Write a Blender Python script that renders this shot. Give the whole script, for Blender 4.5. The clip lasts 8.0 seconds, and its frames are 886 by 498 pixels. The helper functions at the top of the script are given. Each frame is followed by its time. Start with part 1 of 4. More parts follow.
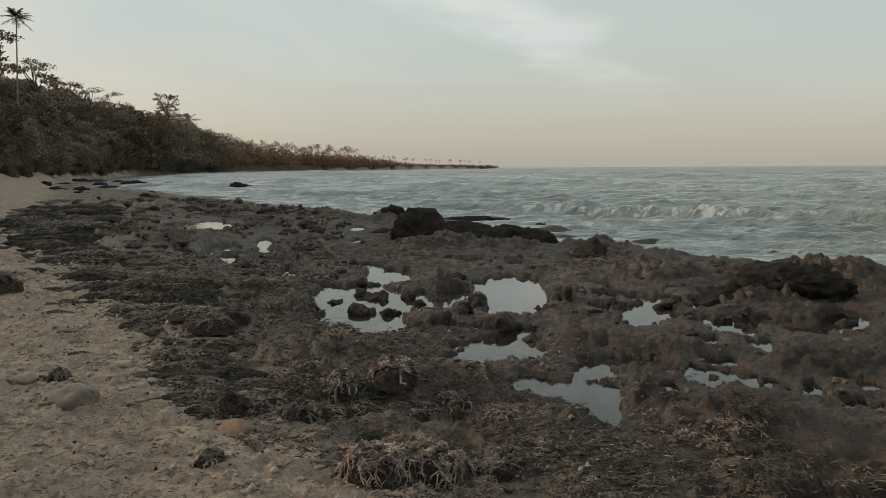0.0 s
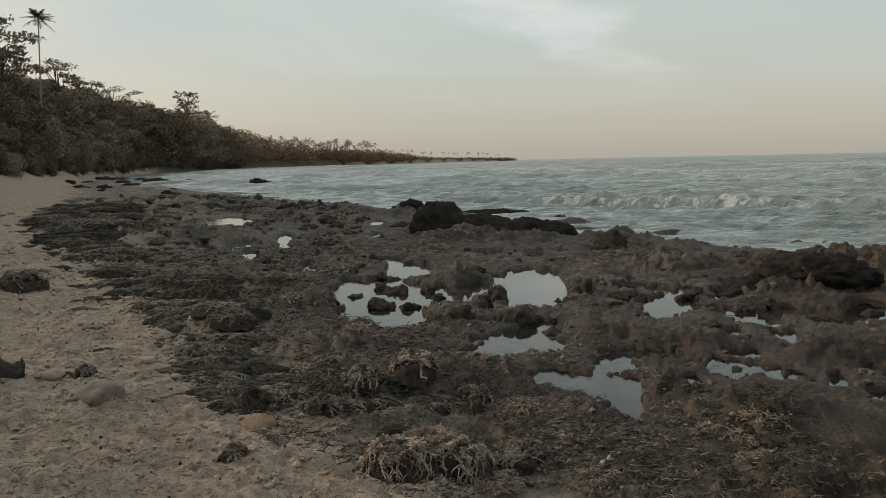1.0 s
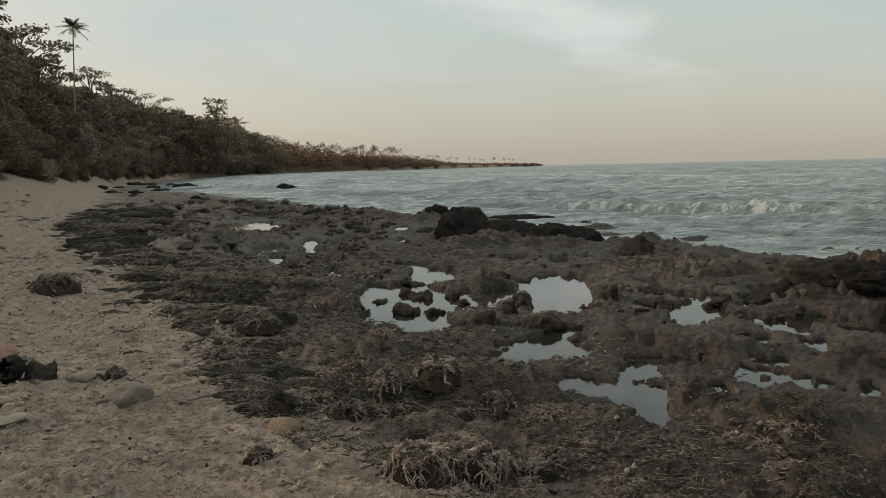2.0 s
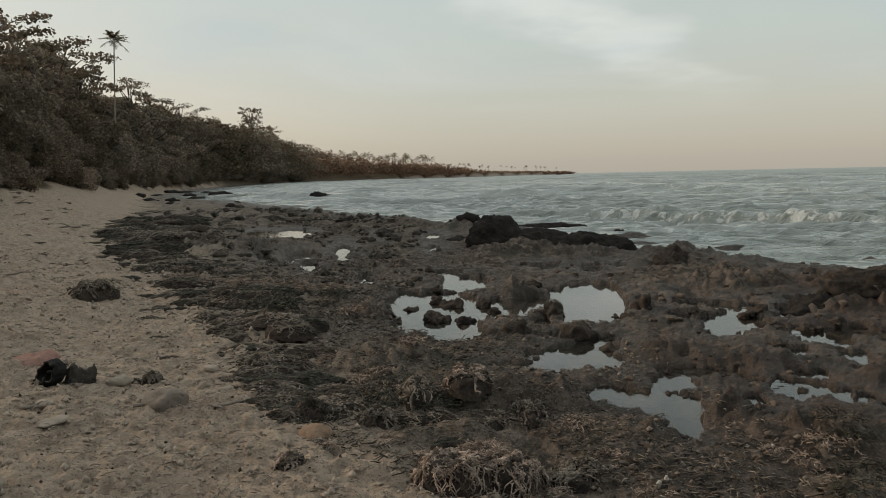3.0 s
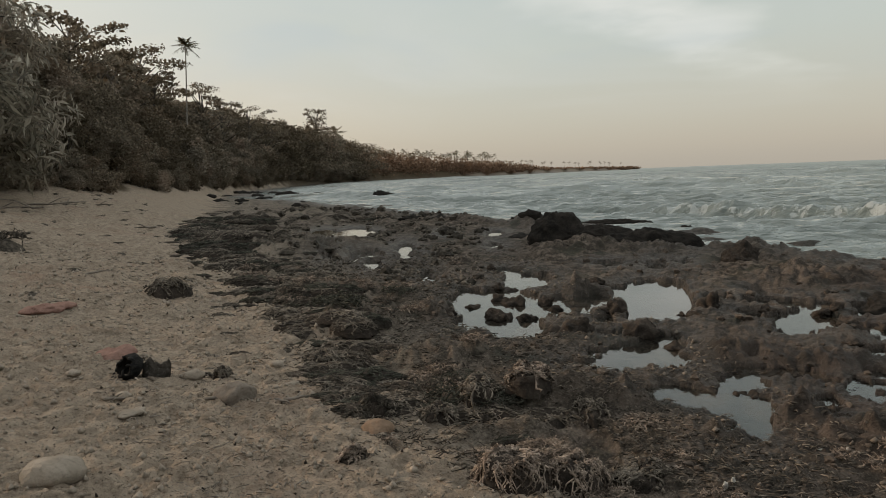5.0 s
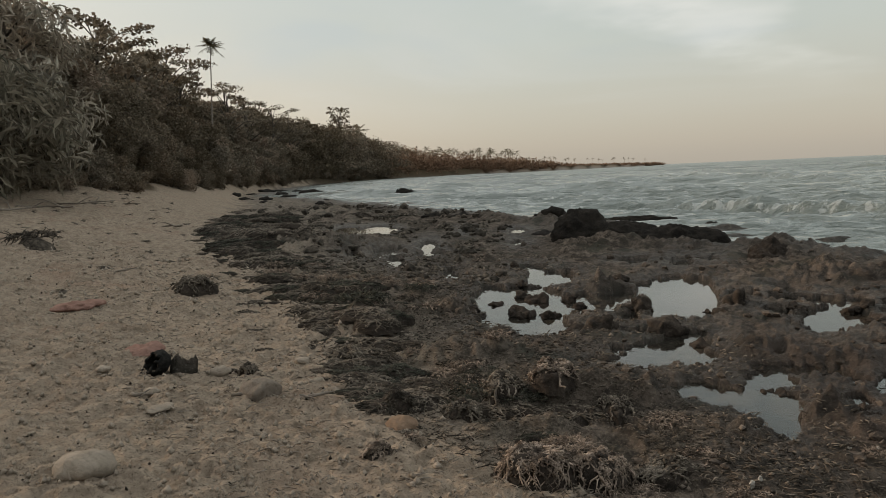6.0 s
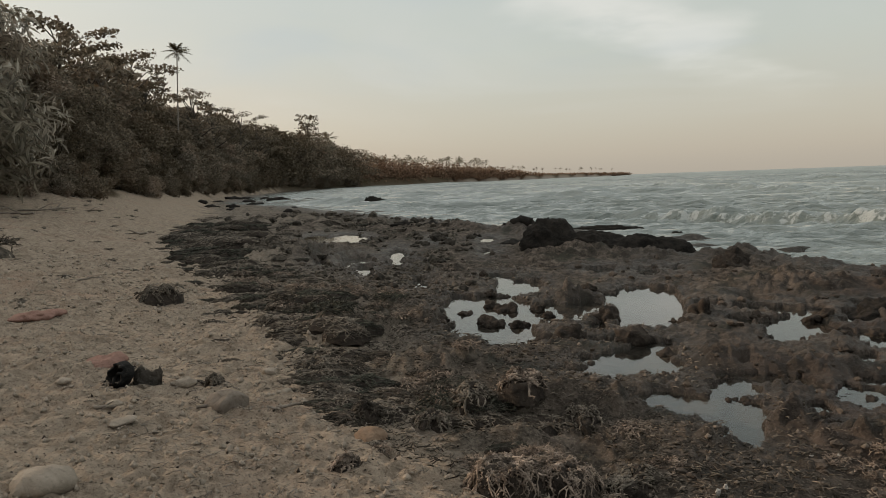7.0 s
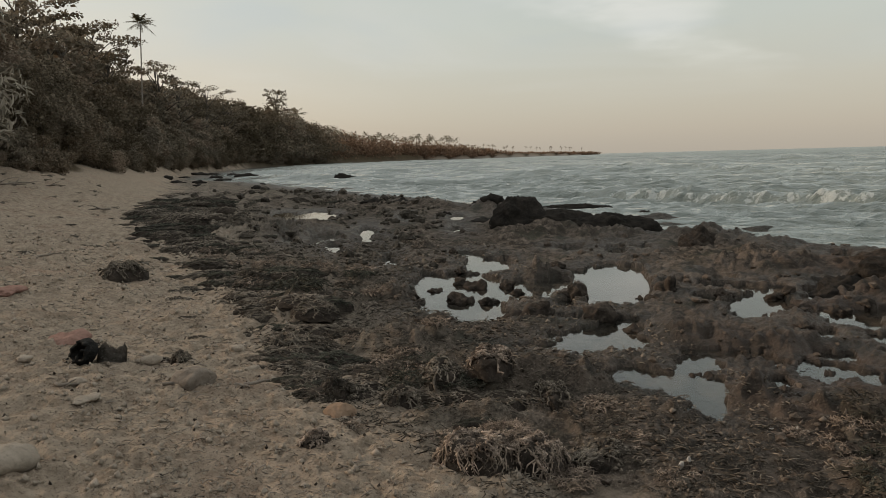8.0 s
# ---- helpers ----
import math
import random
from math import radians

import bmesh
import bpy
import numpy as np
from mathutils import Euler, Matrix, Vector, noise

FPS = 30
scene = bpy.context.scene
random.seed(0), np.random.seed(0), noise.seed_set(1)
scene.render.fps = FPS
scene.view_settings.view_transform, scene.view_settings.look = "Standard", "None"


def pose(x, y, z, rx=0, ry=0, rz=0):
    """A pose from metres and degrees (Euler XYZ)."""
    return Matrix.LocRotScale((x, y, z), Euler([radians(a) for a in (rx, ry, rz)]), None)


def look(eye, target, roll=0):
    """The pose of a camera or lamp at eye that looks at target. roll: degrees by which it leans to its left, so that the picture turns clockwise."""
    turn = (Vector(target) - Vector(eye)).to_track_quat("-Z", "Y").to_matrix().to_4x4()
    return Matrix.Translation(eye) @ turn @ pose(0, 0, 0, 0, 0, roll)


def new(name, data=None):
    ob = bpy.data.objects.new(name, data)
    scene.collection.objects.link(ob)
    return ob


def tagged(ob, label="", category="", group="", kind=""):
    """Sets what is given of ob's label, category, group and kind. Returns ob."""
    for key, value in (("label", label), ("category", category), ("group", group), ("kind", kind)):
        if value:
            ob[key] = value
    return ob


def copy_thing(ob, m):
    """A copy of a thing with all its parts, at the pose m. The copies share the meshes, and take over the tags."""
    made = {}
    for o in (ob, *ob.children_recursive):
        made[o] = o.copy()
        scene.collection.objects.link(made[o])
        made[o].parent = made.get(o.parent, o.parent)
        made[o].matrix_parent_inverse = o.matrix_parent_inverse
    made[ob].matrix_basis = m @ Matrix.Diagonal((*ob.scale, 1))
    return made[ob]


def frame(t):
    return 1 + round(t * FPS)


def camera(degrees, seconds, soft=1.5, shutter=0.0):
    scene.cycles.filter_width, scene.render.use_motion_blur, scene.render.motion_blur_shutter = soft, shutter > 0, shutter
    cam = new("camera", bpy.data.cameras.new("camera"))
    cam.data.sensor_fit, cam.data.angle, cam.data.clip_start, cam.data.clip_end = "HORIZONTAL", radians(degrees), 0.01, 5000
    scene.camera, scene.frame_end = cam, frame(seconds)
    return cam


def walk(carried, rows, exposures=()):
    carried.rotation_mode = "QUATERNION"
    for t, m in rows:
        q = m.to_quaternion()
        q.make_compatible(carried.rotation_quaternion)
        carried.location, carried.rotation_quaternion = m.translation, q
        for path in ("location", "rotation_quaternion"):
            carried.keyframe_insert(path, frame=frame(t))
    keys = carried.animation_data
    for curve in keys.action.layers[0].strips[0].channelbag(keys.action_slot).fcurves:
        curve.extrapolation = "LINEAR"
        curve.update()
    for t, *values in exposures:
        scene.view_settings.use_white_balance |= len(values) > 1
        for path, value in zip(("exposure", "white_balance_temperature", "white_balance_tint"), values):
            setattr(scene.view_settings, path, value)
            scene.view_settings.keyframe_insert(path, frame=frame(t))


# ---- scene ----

# ---- camera and walk ----
cam = camera(64.05, 8.0, soft=0.65)
EYE = 1.4
# seconds, drift x y z, yaw, pitch, lean to the right
ROWS = [
    (0.0, 0.000, 0.000, 0.000, 0.00, -6.55, 0.30),
    (0.5, 0.002, -0.002, 0.003, 0.73, -6.16, 1.01),
    (1.0, 0.003, 0.004, 0.004, 1.58, -7.08, 1.15),
    (1.5, 0.008, 0.000, 0.004, 2.69, -7.04, 1.16),
    (1.7, 0.009, -0.002, 0.005, 3.06, -6.90, 1.17),
    (2.8, 0.011, -0.018, 0.010, 5.58, -5.95, 1.20),
    (3.0, 0.012, -0.019, 0.011, 6.16, -5.90, 1.22),
    (3.5, 0.016, -0.019, 0.008, 7.13, -5.99, 1.35),
    (4.0, 0.024, -0.025, 0.004, 8.03, -6.19, 1.44),
    (4.5, 0.028, -0.033, 0.014, 9.58, -6.02, 1.87),
    (4.7, 0.029, -0.035, 0.014, 10.33, -5.95, 1.95),
    (5.8, 0.030, -0.043, 0.013, 12.83, -6.08, 2.42),
    (6.0, 0.030, -0.044, 0.013, 13.11, -6.09, 2.44),
    (6.5, 0.035, -0.047, 0.016, 12.88, -5.84, 2.04),
    (7.0, 0.024, -0.041, 0.023, 10.56, -5.51, 2.02),
    (7.5, 0.018, -0.030, 0.017, 8.91, -5.73, 2.15),
    (8.0, 0.022, -0.030, 0.013, 8.17, -7.36, 1.49),
]
walk(cam, [(t, pose(x, y, EYE + z, 0, 0, yaw) @ pose(0, 0, 0, 90 + pitch, 0, 0) @ pose(0, 0, 0, 0, 0, -lean))
           for t, x, y, z, yaw, pitch, lean in ROWS],
     [(0.0, 0.0, 6500, 6.5), (4.0, 0.0, 6600, 8.0), (8.0, 0.0, 6760, 9.5)])

# ---- world and sun ----
SUN_ELEV, SUN_LEFT = 15.0, 80.0     # degrees above the horizon, degrees to the left of +y
world = bpy.data.worlds.new("dusk_sky")
scene.world = world
world.use_nodes = True


class Nodes:
    """A short way to write node trees: n(type, inputs, **settings) returns the node's first output."""

    def __init__(self, tree):
        self.tree = tree
        tree.nodes.clear()

    def node(self, kind, inputs=None, **settings):
        nd = self.tree.nodes.new(kind)
        if "operation" in settings:
            nd.operation = settings["operation"]
        if "data_type" in settings:
            nd.data_type = settings["data_type"]
        if "interpolation_type" in settings:
            nd.interpolation_type = settings["interpolation_type"]
        if "attribute_name" in settings:
            nd.attribute_name = settings["attribute_name"]
        for key, value in (inputs or {}).items():
            if isinstance(value, bpy.types.NodeSocket):
                self.tree.links.new(value, nd.inputs[key])
            else:
                nd.inputs[key].default_value = value
        return nd

    def __call__(self, kind, inputs=None, **settings):
        nd = self.node(kind, inputs, **settings)
        return nd.outputs[0] if len(nd.outputs) else nd

    def noise(self, vec, scale, detail=4.0, rough=0.6, distort=0.0):
        return self("ShaderNodeTexNoise", {"Vector": vec, "Scale": scale, "Detail": detail, "Roughness": rough, "Distortion": distort})

    def step(self, value, low, high, a=0.0, b=1.0):
        return self("ShaderNodeMapRange", {0: value, 1: low, 2: high, 3: a, 4: b}, interpolation_type="SMOOTHSTEP")

    def maths(self, op, a, b=0.0):
        return self("ShaderNodeMath", {0: a, 1: b}, operation=op)

    def mix(self, fac, a, b):
        return self.node("ShaderNodeMix", {0: fac, 6: a, 7: b}, data_type="RGBA").outputs[2]

    def ramp(self, value, stops):
        nd = self.node("ShaderNodeValToRGB", {0: value})
        els = nd.color_ramp.elements
        while len(els) < len(stops):
            els.new(0.5)
        for el, (pos, col) in zip(els, stops):
            el.position, el.color = pos, (*col, 1.0)
        return nd.outputs[0]

    def attr(self, name):
        return self.node("ShaderNodeAttribute", attribute_name=name).outputs["Fac"]


def rgb(r, g, b):
    return (r, g, b, 1.0)


n = Nodes(world.node_tree)
way = n("ShaderNodeTexCoord")                       # generated: the direction
parts_xyz = n.node("ShaderNodeSeparateXYZ", {0: way})
up = parts_xyz.outputs[2]
sky = n.node("ShaderNodeTexSky")
sky.sky_type, sky.sun_disc, sky.sun_elevation, sky.sun_rotation = "NISHITA", False, radians(SUN_ELEV), radians(-SUN_LEFT)
sky.dust_density = 3.0
nishita = sky.outputs[0]
veil = n.ramp(up, [(0.0, (0.50, 0.455, 0.395)), (0.03, (0.535, 0.487, 0.42)), (0.09, (0.56, 0.535, 0.47)),
                   (0.17, (0.565, 0.59, 0.54)), (0.30, (0.56, 0.615, 0.585)), (0.55, (0.74, 0.77, 0.74)), (1.0, (0.98, 0.99, 0.95))])
flat = n.maths("ADD", up, 0.12)
px = n.maths("DIVIDE", parts_xyz.outputs[0], flat)
py = n.maths("DIVIDE", parts_xyz.outputs[1], flat)
plane = n("ShaderNodeCombineXYZ", {0: px, 1: py, 2: 0.0})
wisp = n.noise(plane, 0.55, 5.0, 0.55, 0.8)
veil = n.mix(n.maths("MULTIPLY", n.step(wisp, 0.42, 0.7, 0.0, 0.5), n.step(up, 0.04, 0.15)), veil, rgb(0.64, 0.645, 0.62))
across = n.maths("ADD", n.maths("MULTIPLY", px, 0.841), n.maths("MULTIPLY", py, -0.541))
bent = n.maths("ADD", n.maths("ADD", across, 1.45), n.maths("MULTIPLY", n.maths("SUBTRACT", n.noise(plane, 1.2, 3.0), 0.5), 0.9))
glow_way = n("ShaderNodeVectorMath", {0: way, 1: (-math.sin(radians(SUN_LEFT)), math.cos(radians(SUN_LEFT)), 0.0)}, operation="DOT_PRODUCT")
dot = glow_way.node.outputs["Value"]
veil = n.mix(n.maths("MULTIPLY", n.step(dot, 0.2, 1.0, 0.0, 0.75), n.step(up, 0.35, 0.04)), veil, rgb(0.70, 0.58, 0.49))
streak = n.maths("MULTIPLY", n.step(n.maths("ABSOLUTE", bent), 0.34, 0.02), n.step(n.noise(plane, 1.7, 4.0), 0.3, 0.6, 0.4, 1.0))
veil = n.mix(n.maths("MULTIPLY", n.maths("MULTIPLY", streak, 0.85), n.step(up, 0.07, 0.17)), veil, rgb(0.79, 0.785, 0.74))
blue = n.noise(plane, 0.8, 3.0, 0.5, 0.3)
veil = n.mix(n.maths("MULTIPLY", n.step(blue, 0.45, 0.7, 0.0, 0.5), n.step(up, 0.08, 0.2)), veil, rgb(0.47, 0.53, 0.57))
sky_light = n("ShaderNodeBackground", {0: nishita, 1: 0.035})
veil_light = n("ShaderNodeBackground", {0: veil, 1: 0.84})
n("ShaderNodeOutputWorld", {0: n("ShaderNodeAddShader", {0: sky_light, 1: veil_light})})

sun = new("sun", bpy.data.lights.new("sun", "SUN"))
sun.data.energy, sun.data.angle, sun.data.color = 3.2, radians(7.0), (1.0, 0.78, 0.58)
sun_way = Vector((-math.sin(radians(SUN_LEFT)) * math.cos(radians(SUN_ELEV)), math.cos(radians(SUN_LEFT)) * math.cos(radians(SUN_ELEV)), math.sin(radians(SUN_ELEV))))
sun.matrix_world = look(sun_way * 400, (0, 0, 0))


# ---- materials ----
def material(name):
    m = bpy.data.materials.new(name)
    m.use_nodes = True
    return m, Nodes(m.node_tree)


def finish(n, colour, rough, height=None, strength=0.5, distance=0.02, grey=0.78, **more):
    """Principled surface with relief."""
    colour = n("ShaderNodeHueSaturation", {"Color": colour, "Saturation": grey})
    inputs = {"Base Color": colour, "Roughness": rough}
    inputs.update(more)
    if height is not None:
        inputs["Normal"] = n("ShaderNodeBump", {"Height": height, "Strength": strength, "Distance": distance})
    n("ShaderNodeOutputMaterial", {0: n("ShaderNodeBsdfPrincipled", inputs)})


def ground_material():
    m, n = material("beach_and_reef")
    p = n("ShaderNodeNewGeometry")
    big, mid, fine, grit = n.noise(p, 0.9, 5.0), n.noise(p, 9.0, 6.0, 0.7), n.noise(p, 55.0, 5.0, 0.7), n.noise(p, 260.0, 3.0)
    sand = n.mix(n.step(mid, 0.3, 0.7), rgb(0.25, 0.20, 0.155), rgb(0.41, 0.337, 0.265))
    sand = n.mix(n.step(big, 0.5, 0.75, 0.0, 0.5), sand, rgb(0.32, 0.215, 0.16))
    sand = n.mix(n.step(grit, 0.56, 0.7, 0.0, 0.55), sand, rgb(0.12, 0.09, 0.07))
    sand = n.mix(n.step(fine, 0.54, 0.64, 0.0, 0.75), sand, rgb(0.085, 0.067, 0.052))
    sand = n.mix(n.step(n.noise(p, 4.2, 6.0, 0.75), 0.54, 0.66, 0.0, 0.6), sand, rgb(0.13, 0.104, 0.08))
    reef = n.mix(n.step(mid, 0.35, 0.65), rgb(0.040, 0.033, 0.027), rgb(0.178, 0.138, 0.108))
    reef = n.mix(n.step(fine, 0.52, 0.64, 0.0, 0.7), reef, rgb(0.28, 0.222, 0.172))
    reef = n.mix(n.maths("MULTIPLY", n.attr("red"), n.step(mid, 0.35, 0.65, 0.35, 0.8)), reef, rgb(0.062, 0.035, 0.025))
    reef = n.mix(n.step(n.noise(p, 2.6, 4.0, 0.65), 0.42, 0.62, 0.0, 0.65), reef, rgb(0.034, 0.028, 0.022))
    reef = n.mix(n.step(n.noise(p, 1.3, 4.0, 0.6), 0.52, 0.7, 0.0, 0.6), reef, rgb(0.050, 0.055, 0.041))
    reef = n.mix(n.maths("MULTIPLY", n.maths("MULTIPLY", n.attr("dusty"), n.step(n.noise(p, 2.4, 5.0, 0.7), 0.36, 0.56, 0.15, 1.0)), n.step(fine, 0.3, 0.58, 0.0, 0.95)), reef, rgb(0.26, 0.215, 0.168))
    wet = n.attr("wet")
    reef = n.mix(n.maths("MULTIPLY", wet, 0.5), reef, rgb(0.03, 0.024, 0.02))
    reef = n("ShaderNodeHueSaturation", {"Color": reef, "Saturation": 0.82})
    forest = n.mix(n.step(mid, 0.3, 0.7), rgb(0.05, 0.04, 0.025), rgb(0.10, 0.075, 0.05))
    colour = n.mix(n.attr("sand"), reef, sand)
    colour = n.mix(n.attr("soil"), colour, forest)
    rough = n.maths("SUBTRACT", 0.92, n.maths("MULTIPLY", wet, 0.4))
    height = n.maths("ADD", mid, n.maths("MULTIPLY", fine, 0.45))
    finish(n, colour, rough, height, 1.0, 0.045, 1.0, **{"Specular IOR Level": n.maths("ADD", 0.03, n.maths("MULTIPLY", wet, 0.12))})
    return m


def rock_material(name, dark, light, accent, amount=0.4, rough=0.85):
    m, n = material(name)
    p = n("ShaderNodeNewGeometry")
    mid, fine, grit = n.noise(p, 6.0, 6.0, 0.7), n.noise(p, 38.0, 5.0, 0.75), n.noise(p, 180.0, 3.0)
    colour = n.mix(n.step(mid, 0.3, 0.7), rgb(*dark), rgb(*light))
    colour = n.mix(n.step(fine, 0.5, 0.7, 0.0, amount), colour, rgb(*accent))
    colour = n.mix(n.step(grit, 0.6, 0.75, 0.0, 0.4), colour, rgb(*[c * 0.4 for c in dark]))
    finish(n, colour, rough, n.maths("ADD", mid, n.maths("MULTIPLY", fine, 0.6)), 0.8, 0.03, **{"Specular IOR Level": 0.06})
    return m


def weed_material(name, dark, light):
    m, n = material(name)
    p = n("ShaderNodeNewGeometry")
    isl = n.node("ShaderNodeNewGeometry").outputs["Random Per Island"]
    mid = n.noise(p, 14.0, 4.0)
    colour = n.mix(n.maths("MULTIPLY", n.step(mid, 0.3, 0.7), n.maths("ADD", 0.3, n.maths("MULTIPLY", isl, 0.9))), rgb(*dark), rgb(*light))
    finish(n, colour, 0.85, n.noise(p, 120.0), 0.4, 0.004, **{"Specular IOR Level": 0.05})
    return m


def leaf_material(name, dark, light, warm):
    m, n = material(name)
    isl = n.node("ShaderNodeNewGeometry").outputs["Random Per Island"]
    ob = n.node("ShaderNodeObjectInfo").outputs["Random"]
    p = n("ShaderNodeNewGeometry")
    colour = n.mix(isl, rgb(*dark), rgb(*light))
    colour = n.mix(n.maths("MULTIPLY", n.step(n.noise(p, 0.35, 3.0), 0.45, 0.65), n.maths("MULTIPLY", ob, 0.5)), colour, rgb(*warm))
    colour = n("ShaderNodeHueSaturation", {"Color": colour, "Value": n.step(ob, 0.0, 1.0, 0.8, 1.55), "Saturation": n.step(ob, 0.0, 1.0, 1.1, 0.8)})
    diffuse = n("ShaderNodeBsdfPrincipled", {"Base Color": colour, "Roughness": 0.75, "Specular IOR Level": 0.1})
    glow = n("ShaderNodeBsdfTranslucent", {0: colour})
    n("ShaderNodeOutputMaterial", {0: n("ShaderNodeMixShader", {0: 0.25, 1: diffuse, 2: glow})})
    return m


def bark_material(name, dark, light):
    m, n = material(name)
    p = n("ShaderNodeNewGeometry")
    tall = n("ShaderNodeVectorMath", {0: p, 1: (6.0, 6.0, 1.5)}, operation="MULTIPLY")
    mid = n.noise(tall, 1.5, 5.0, 0.7)
    finish(n, n.mix(n.step(mid, 0.3, 0.7), rgb(*dark), rgb(*light)), 0.9, mid, 0.6, 0.04)
    return m


def pool_material():
    m, n = material("pool_water")
    p = n("ShaderNodeNewGeometry")
    ripple = n.noise(p, 7.0, 3.0, 0.5)
    bump = n("ShaderNodeBump", {"Height": ripple, "Strength": 0.06, "Distance": 0.02})
    n("ShaderNodeOutputMaterial", {0: n("ShaderNodeBsdfPrincipled", {"Base Color": rgb(0.72, 0.8, 0.8), "Roughness": 0.02, "IOR": 1.45,
                                                                       "Transmission Weight": 1.0, "Normal": bump})})
    return m


def sea_material():
    m, n = material("sea_water")
    p = n("ShaderNodeNewGeometry")
    squash = n("ShaderNodeVectorMath", {0: p, 1: (0.55, 1.0, 1.0)}, operation="MULTIPLY")
    swell, chop, ripple = n.noise(squash, 0.33, 4.0, 0.6, 0.5), n.noise(squash, 1.15, 5.0, 0.62, 0.5), n.noise(squash, 5.0, 4.0, 0.6)
    height = n.maths("ADD", n.maths("ADD", chop, n.maths("MULTIPLY", swell, 2.0)), n.maths("MULTIPLY", ripple, 0.12))
    bump = n("ShaderNodeBump", {"Height": height, "Strength": 1.0, "Distance": 0.34})
    out = n.node("ShaderNodeSeparateXYZ", {0: p}).outputs[1]
    rough = n.step(out, 25.0, 240.0, 0.02, 0.3)
    water = n("ShaderNodeBsdfPrincipled", {"Base Color": rgb(0.165, 0.19, 0.178), "Roughness": rough, "IOR": 1.33, "Normal": bump})
    lace = n.noise(p, 5.0, 6.0, 0.8, 0.8)
    veil = n.maths("SUBTRACT", n.maths("ADD", n.attr("foam"), lace), 0.98)
    rough_bump = n("ShaderNodeBump", {"Height": n.noise(p, 14.0, 5.0, 0.7), "Strength": 0.8, "Distance": 0.05})
    foam = n("ShaderNodeBsdfPrincipled", {"Base Color": rgb(0.43, 0.46, 0.46), "Roughness": 0.7, "Normal": rough_bump})
    n("ShaderNodeOutputMaterial", {0: n("ShaderNodeMixShader", {0: n.step(veil, 0.02, 0.16, 0.0, 0.85), 1: water, 2: foam})})
    return m


GROUND = ground_material()
POOL, SEA = pool_material(), sea_material()
REEF_ROCK = rock_material("reef_rock", (0.019, 0.016, 0.0135), (0.066, 0.050, 0.039), (0.15, 0.118, 0.093), 0.4)
BLACK_ROCK = rock_material("black_rock", (0.012, 0.011, 0.010), (0.035, 0.029, 0.024), (0.07, 0.06, 0.05), 0.3)
CRUST = rock_material("reef_crust", (0.040, 0.032, 0.026), (0.145, 0.110, 0.085), (0.28, 0.22, 0.175), 0.45)
PALE_STONE = rock_material("pale_stone", (0.27, 0.22, 0.165), (0.40, 0.325, 0.25), (0.16, 0.12, 0.09), 0.4)
OCHRE_STONE = rock_material("ochre_stone", (0.21, 0.125, 0.07), (0.31, 0.195, 0.115), (0.12, 0.085, 0.06), 0.4)
RED_STONE = rock_material("red_stone", (0.23, 0.105, 0.075), (0.34, 0.175, 0.125), (0.13, 0.08, 0.06), 0.5)
GREY_STONE = rock_material("grey_stone", (0.15, 0.12, 0.095), (0.25, 0.20, 0.155), (0.08, 0.06, 0.05), 0.5)
CHARRED = rock_material("charred_husk", (0.010, 0.010, 0.010), (0.03, 0.028, 0.026), (0.10, 0.085, 0.07), 0.25, 0.7)
FIBRE = rock_material("husk_fibre", (0.05, 0.045, 0.038), (0.14, 0.12, 0.10), (0.27, 0.23, 0.19), 0.5, 0.9)
WHITE_SHELL = rock_material("white_shell", (0.36, 0.33, 0.29), (0.52, 0.49, 0.44), (0.4, 0.35, 0.3), 0.3, 0.5)
DRY_WEED = weed_material("dry_seaweed", (0.06, 0.044, 0.034), (0.46, 0.345, 0.26))
DARK_WEED = weed_material("dark_seaweed", (0.025, 0.022, 0.018), (0.16, 0.13, 0.10))
MAT_WEED = weed_material("matted_seaweed", (0.07, 0.058, 0.045), (0.27, 0.22, 0.17))
TAN_WEED = weed_material("tan_seaweed", (0.10, 0.083, 0.065), (0.36, 0.295, 0.23))
GREEN_WEED = weed_material("green_seaweed", (0.022, 0.023, 0.018), (0.13, 0.125, 0.095))
LEAF = leaf_material("shrub_leaves", (0.088, 0.073, 0.053), (0.185, 0.152, 0.112), (0.22, 0.135, 0.085))
# low sun's warm light on the far woods is put into this colour
COAST_LEAF = leaf_material("sunlit_coast_leaves", (0.10, 0.066, 0.046), (0.25, 0.165, 0.112), (0.28, 0.16, 0.10))
DRY_LEAF = leaf_material("drooping_leaves", (0.10, 0.092, 0.072), (0.33, 0.295, 0.235), (0.25, 0.18, 0.125))
PALM_LEAF = leaf_material("palm_leaves", (0.05, 0.046, 0.03), (0.15, 0.125, 0.075), (0.16, 0.105, 0.06))
BARK = bark_material("dark_bark", (0.04, 0.032, 0.025), (0.10, 0.08, 0.062))
PALE_BARK = bark_material("pale_bark", (0.15, 0.125, 0.10), (0.28, 0.24, 0.20))
DRIFTWOOD = bark_material("driftwood", (0.13, 0.105, 0.08), (0.26, 0.21, 0.165))


# ---- noise ----
rng = np.random.RandomState(7)
PERM = np.concatenate([rng.permutation(256)] * 2)
GX, GY = np.cos(np.arange(256) * 2 * np.pi / 256), np.sin(np.arange(256) * 2 * np.pi / 256)


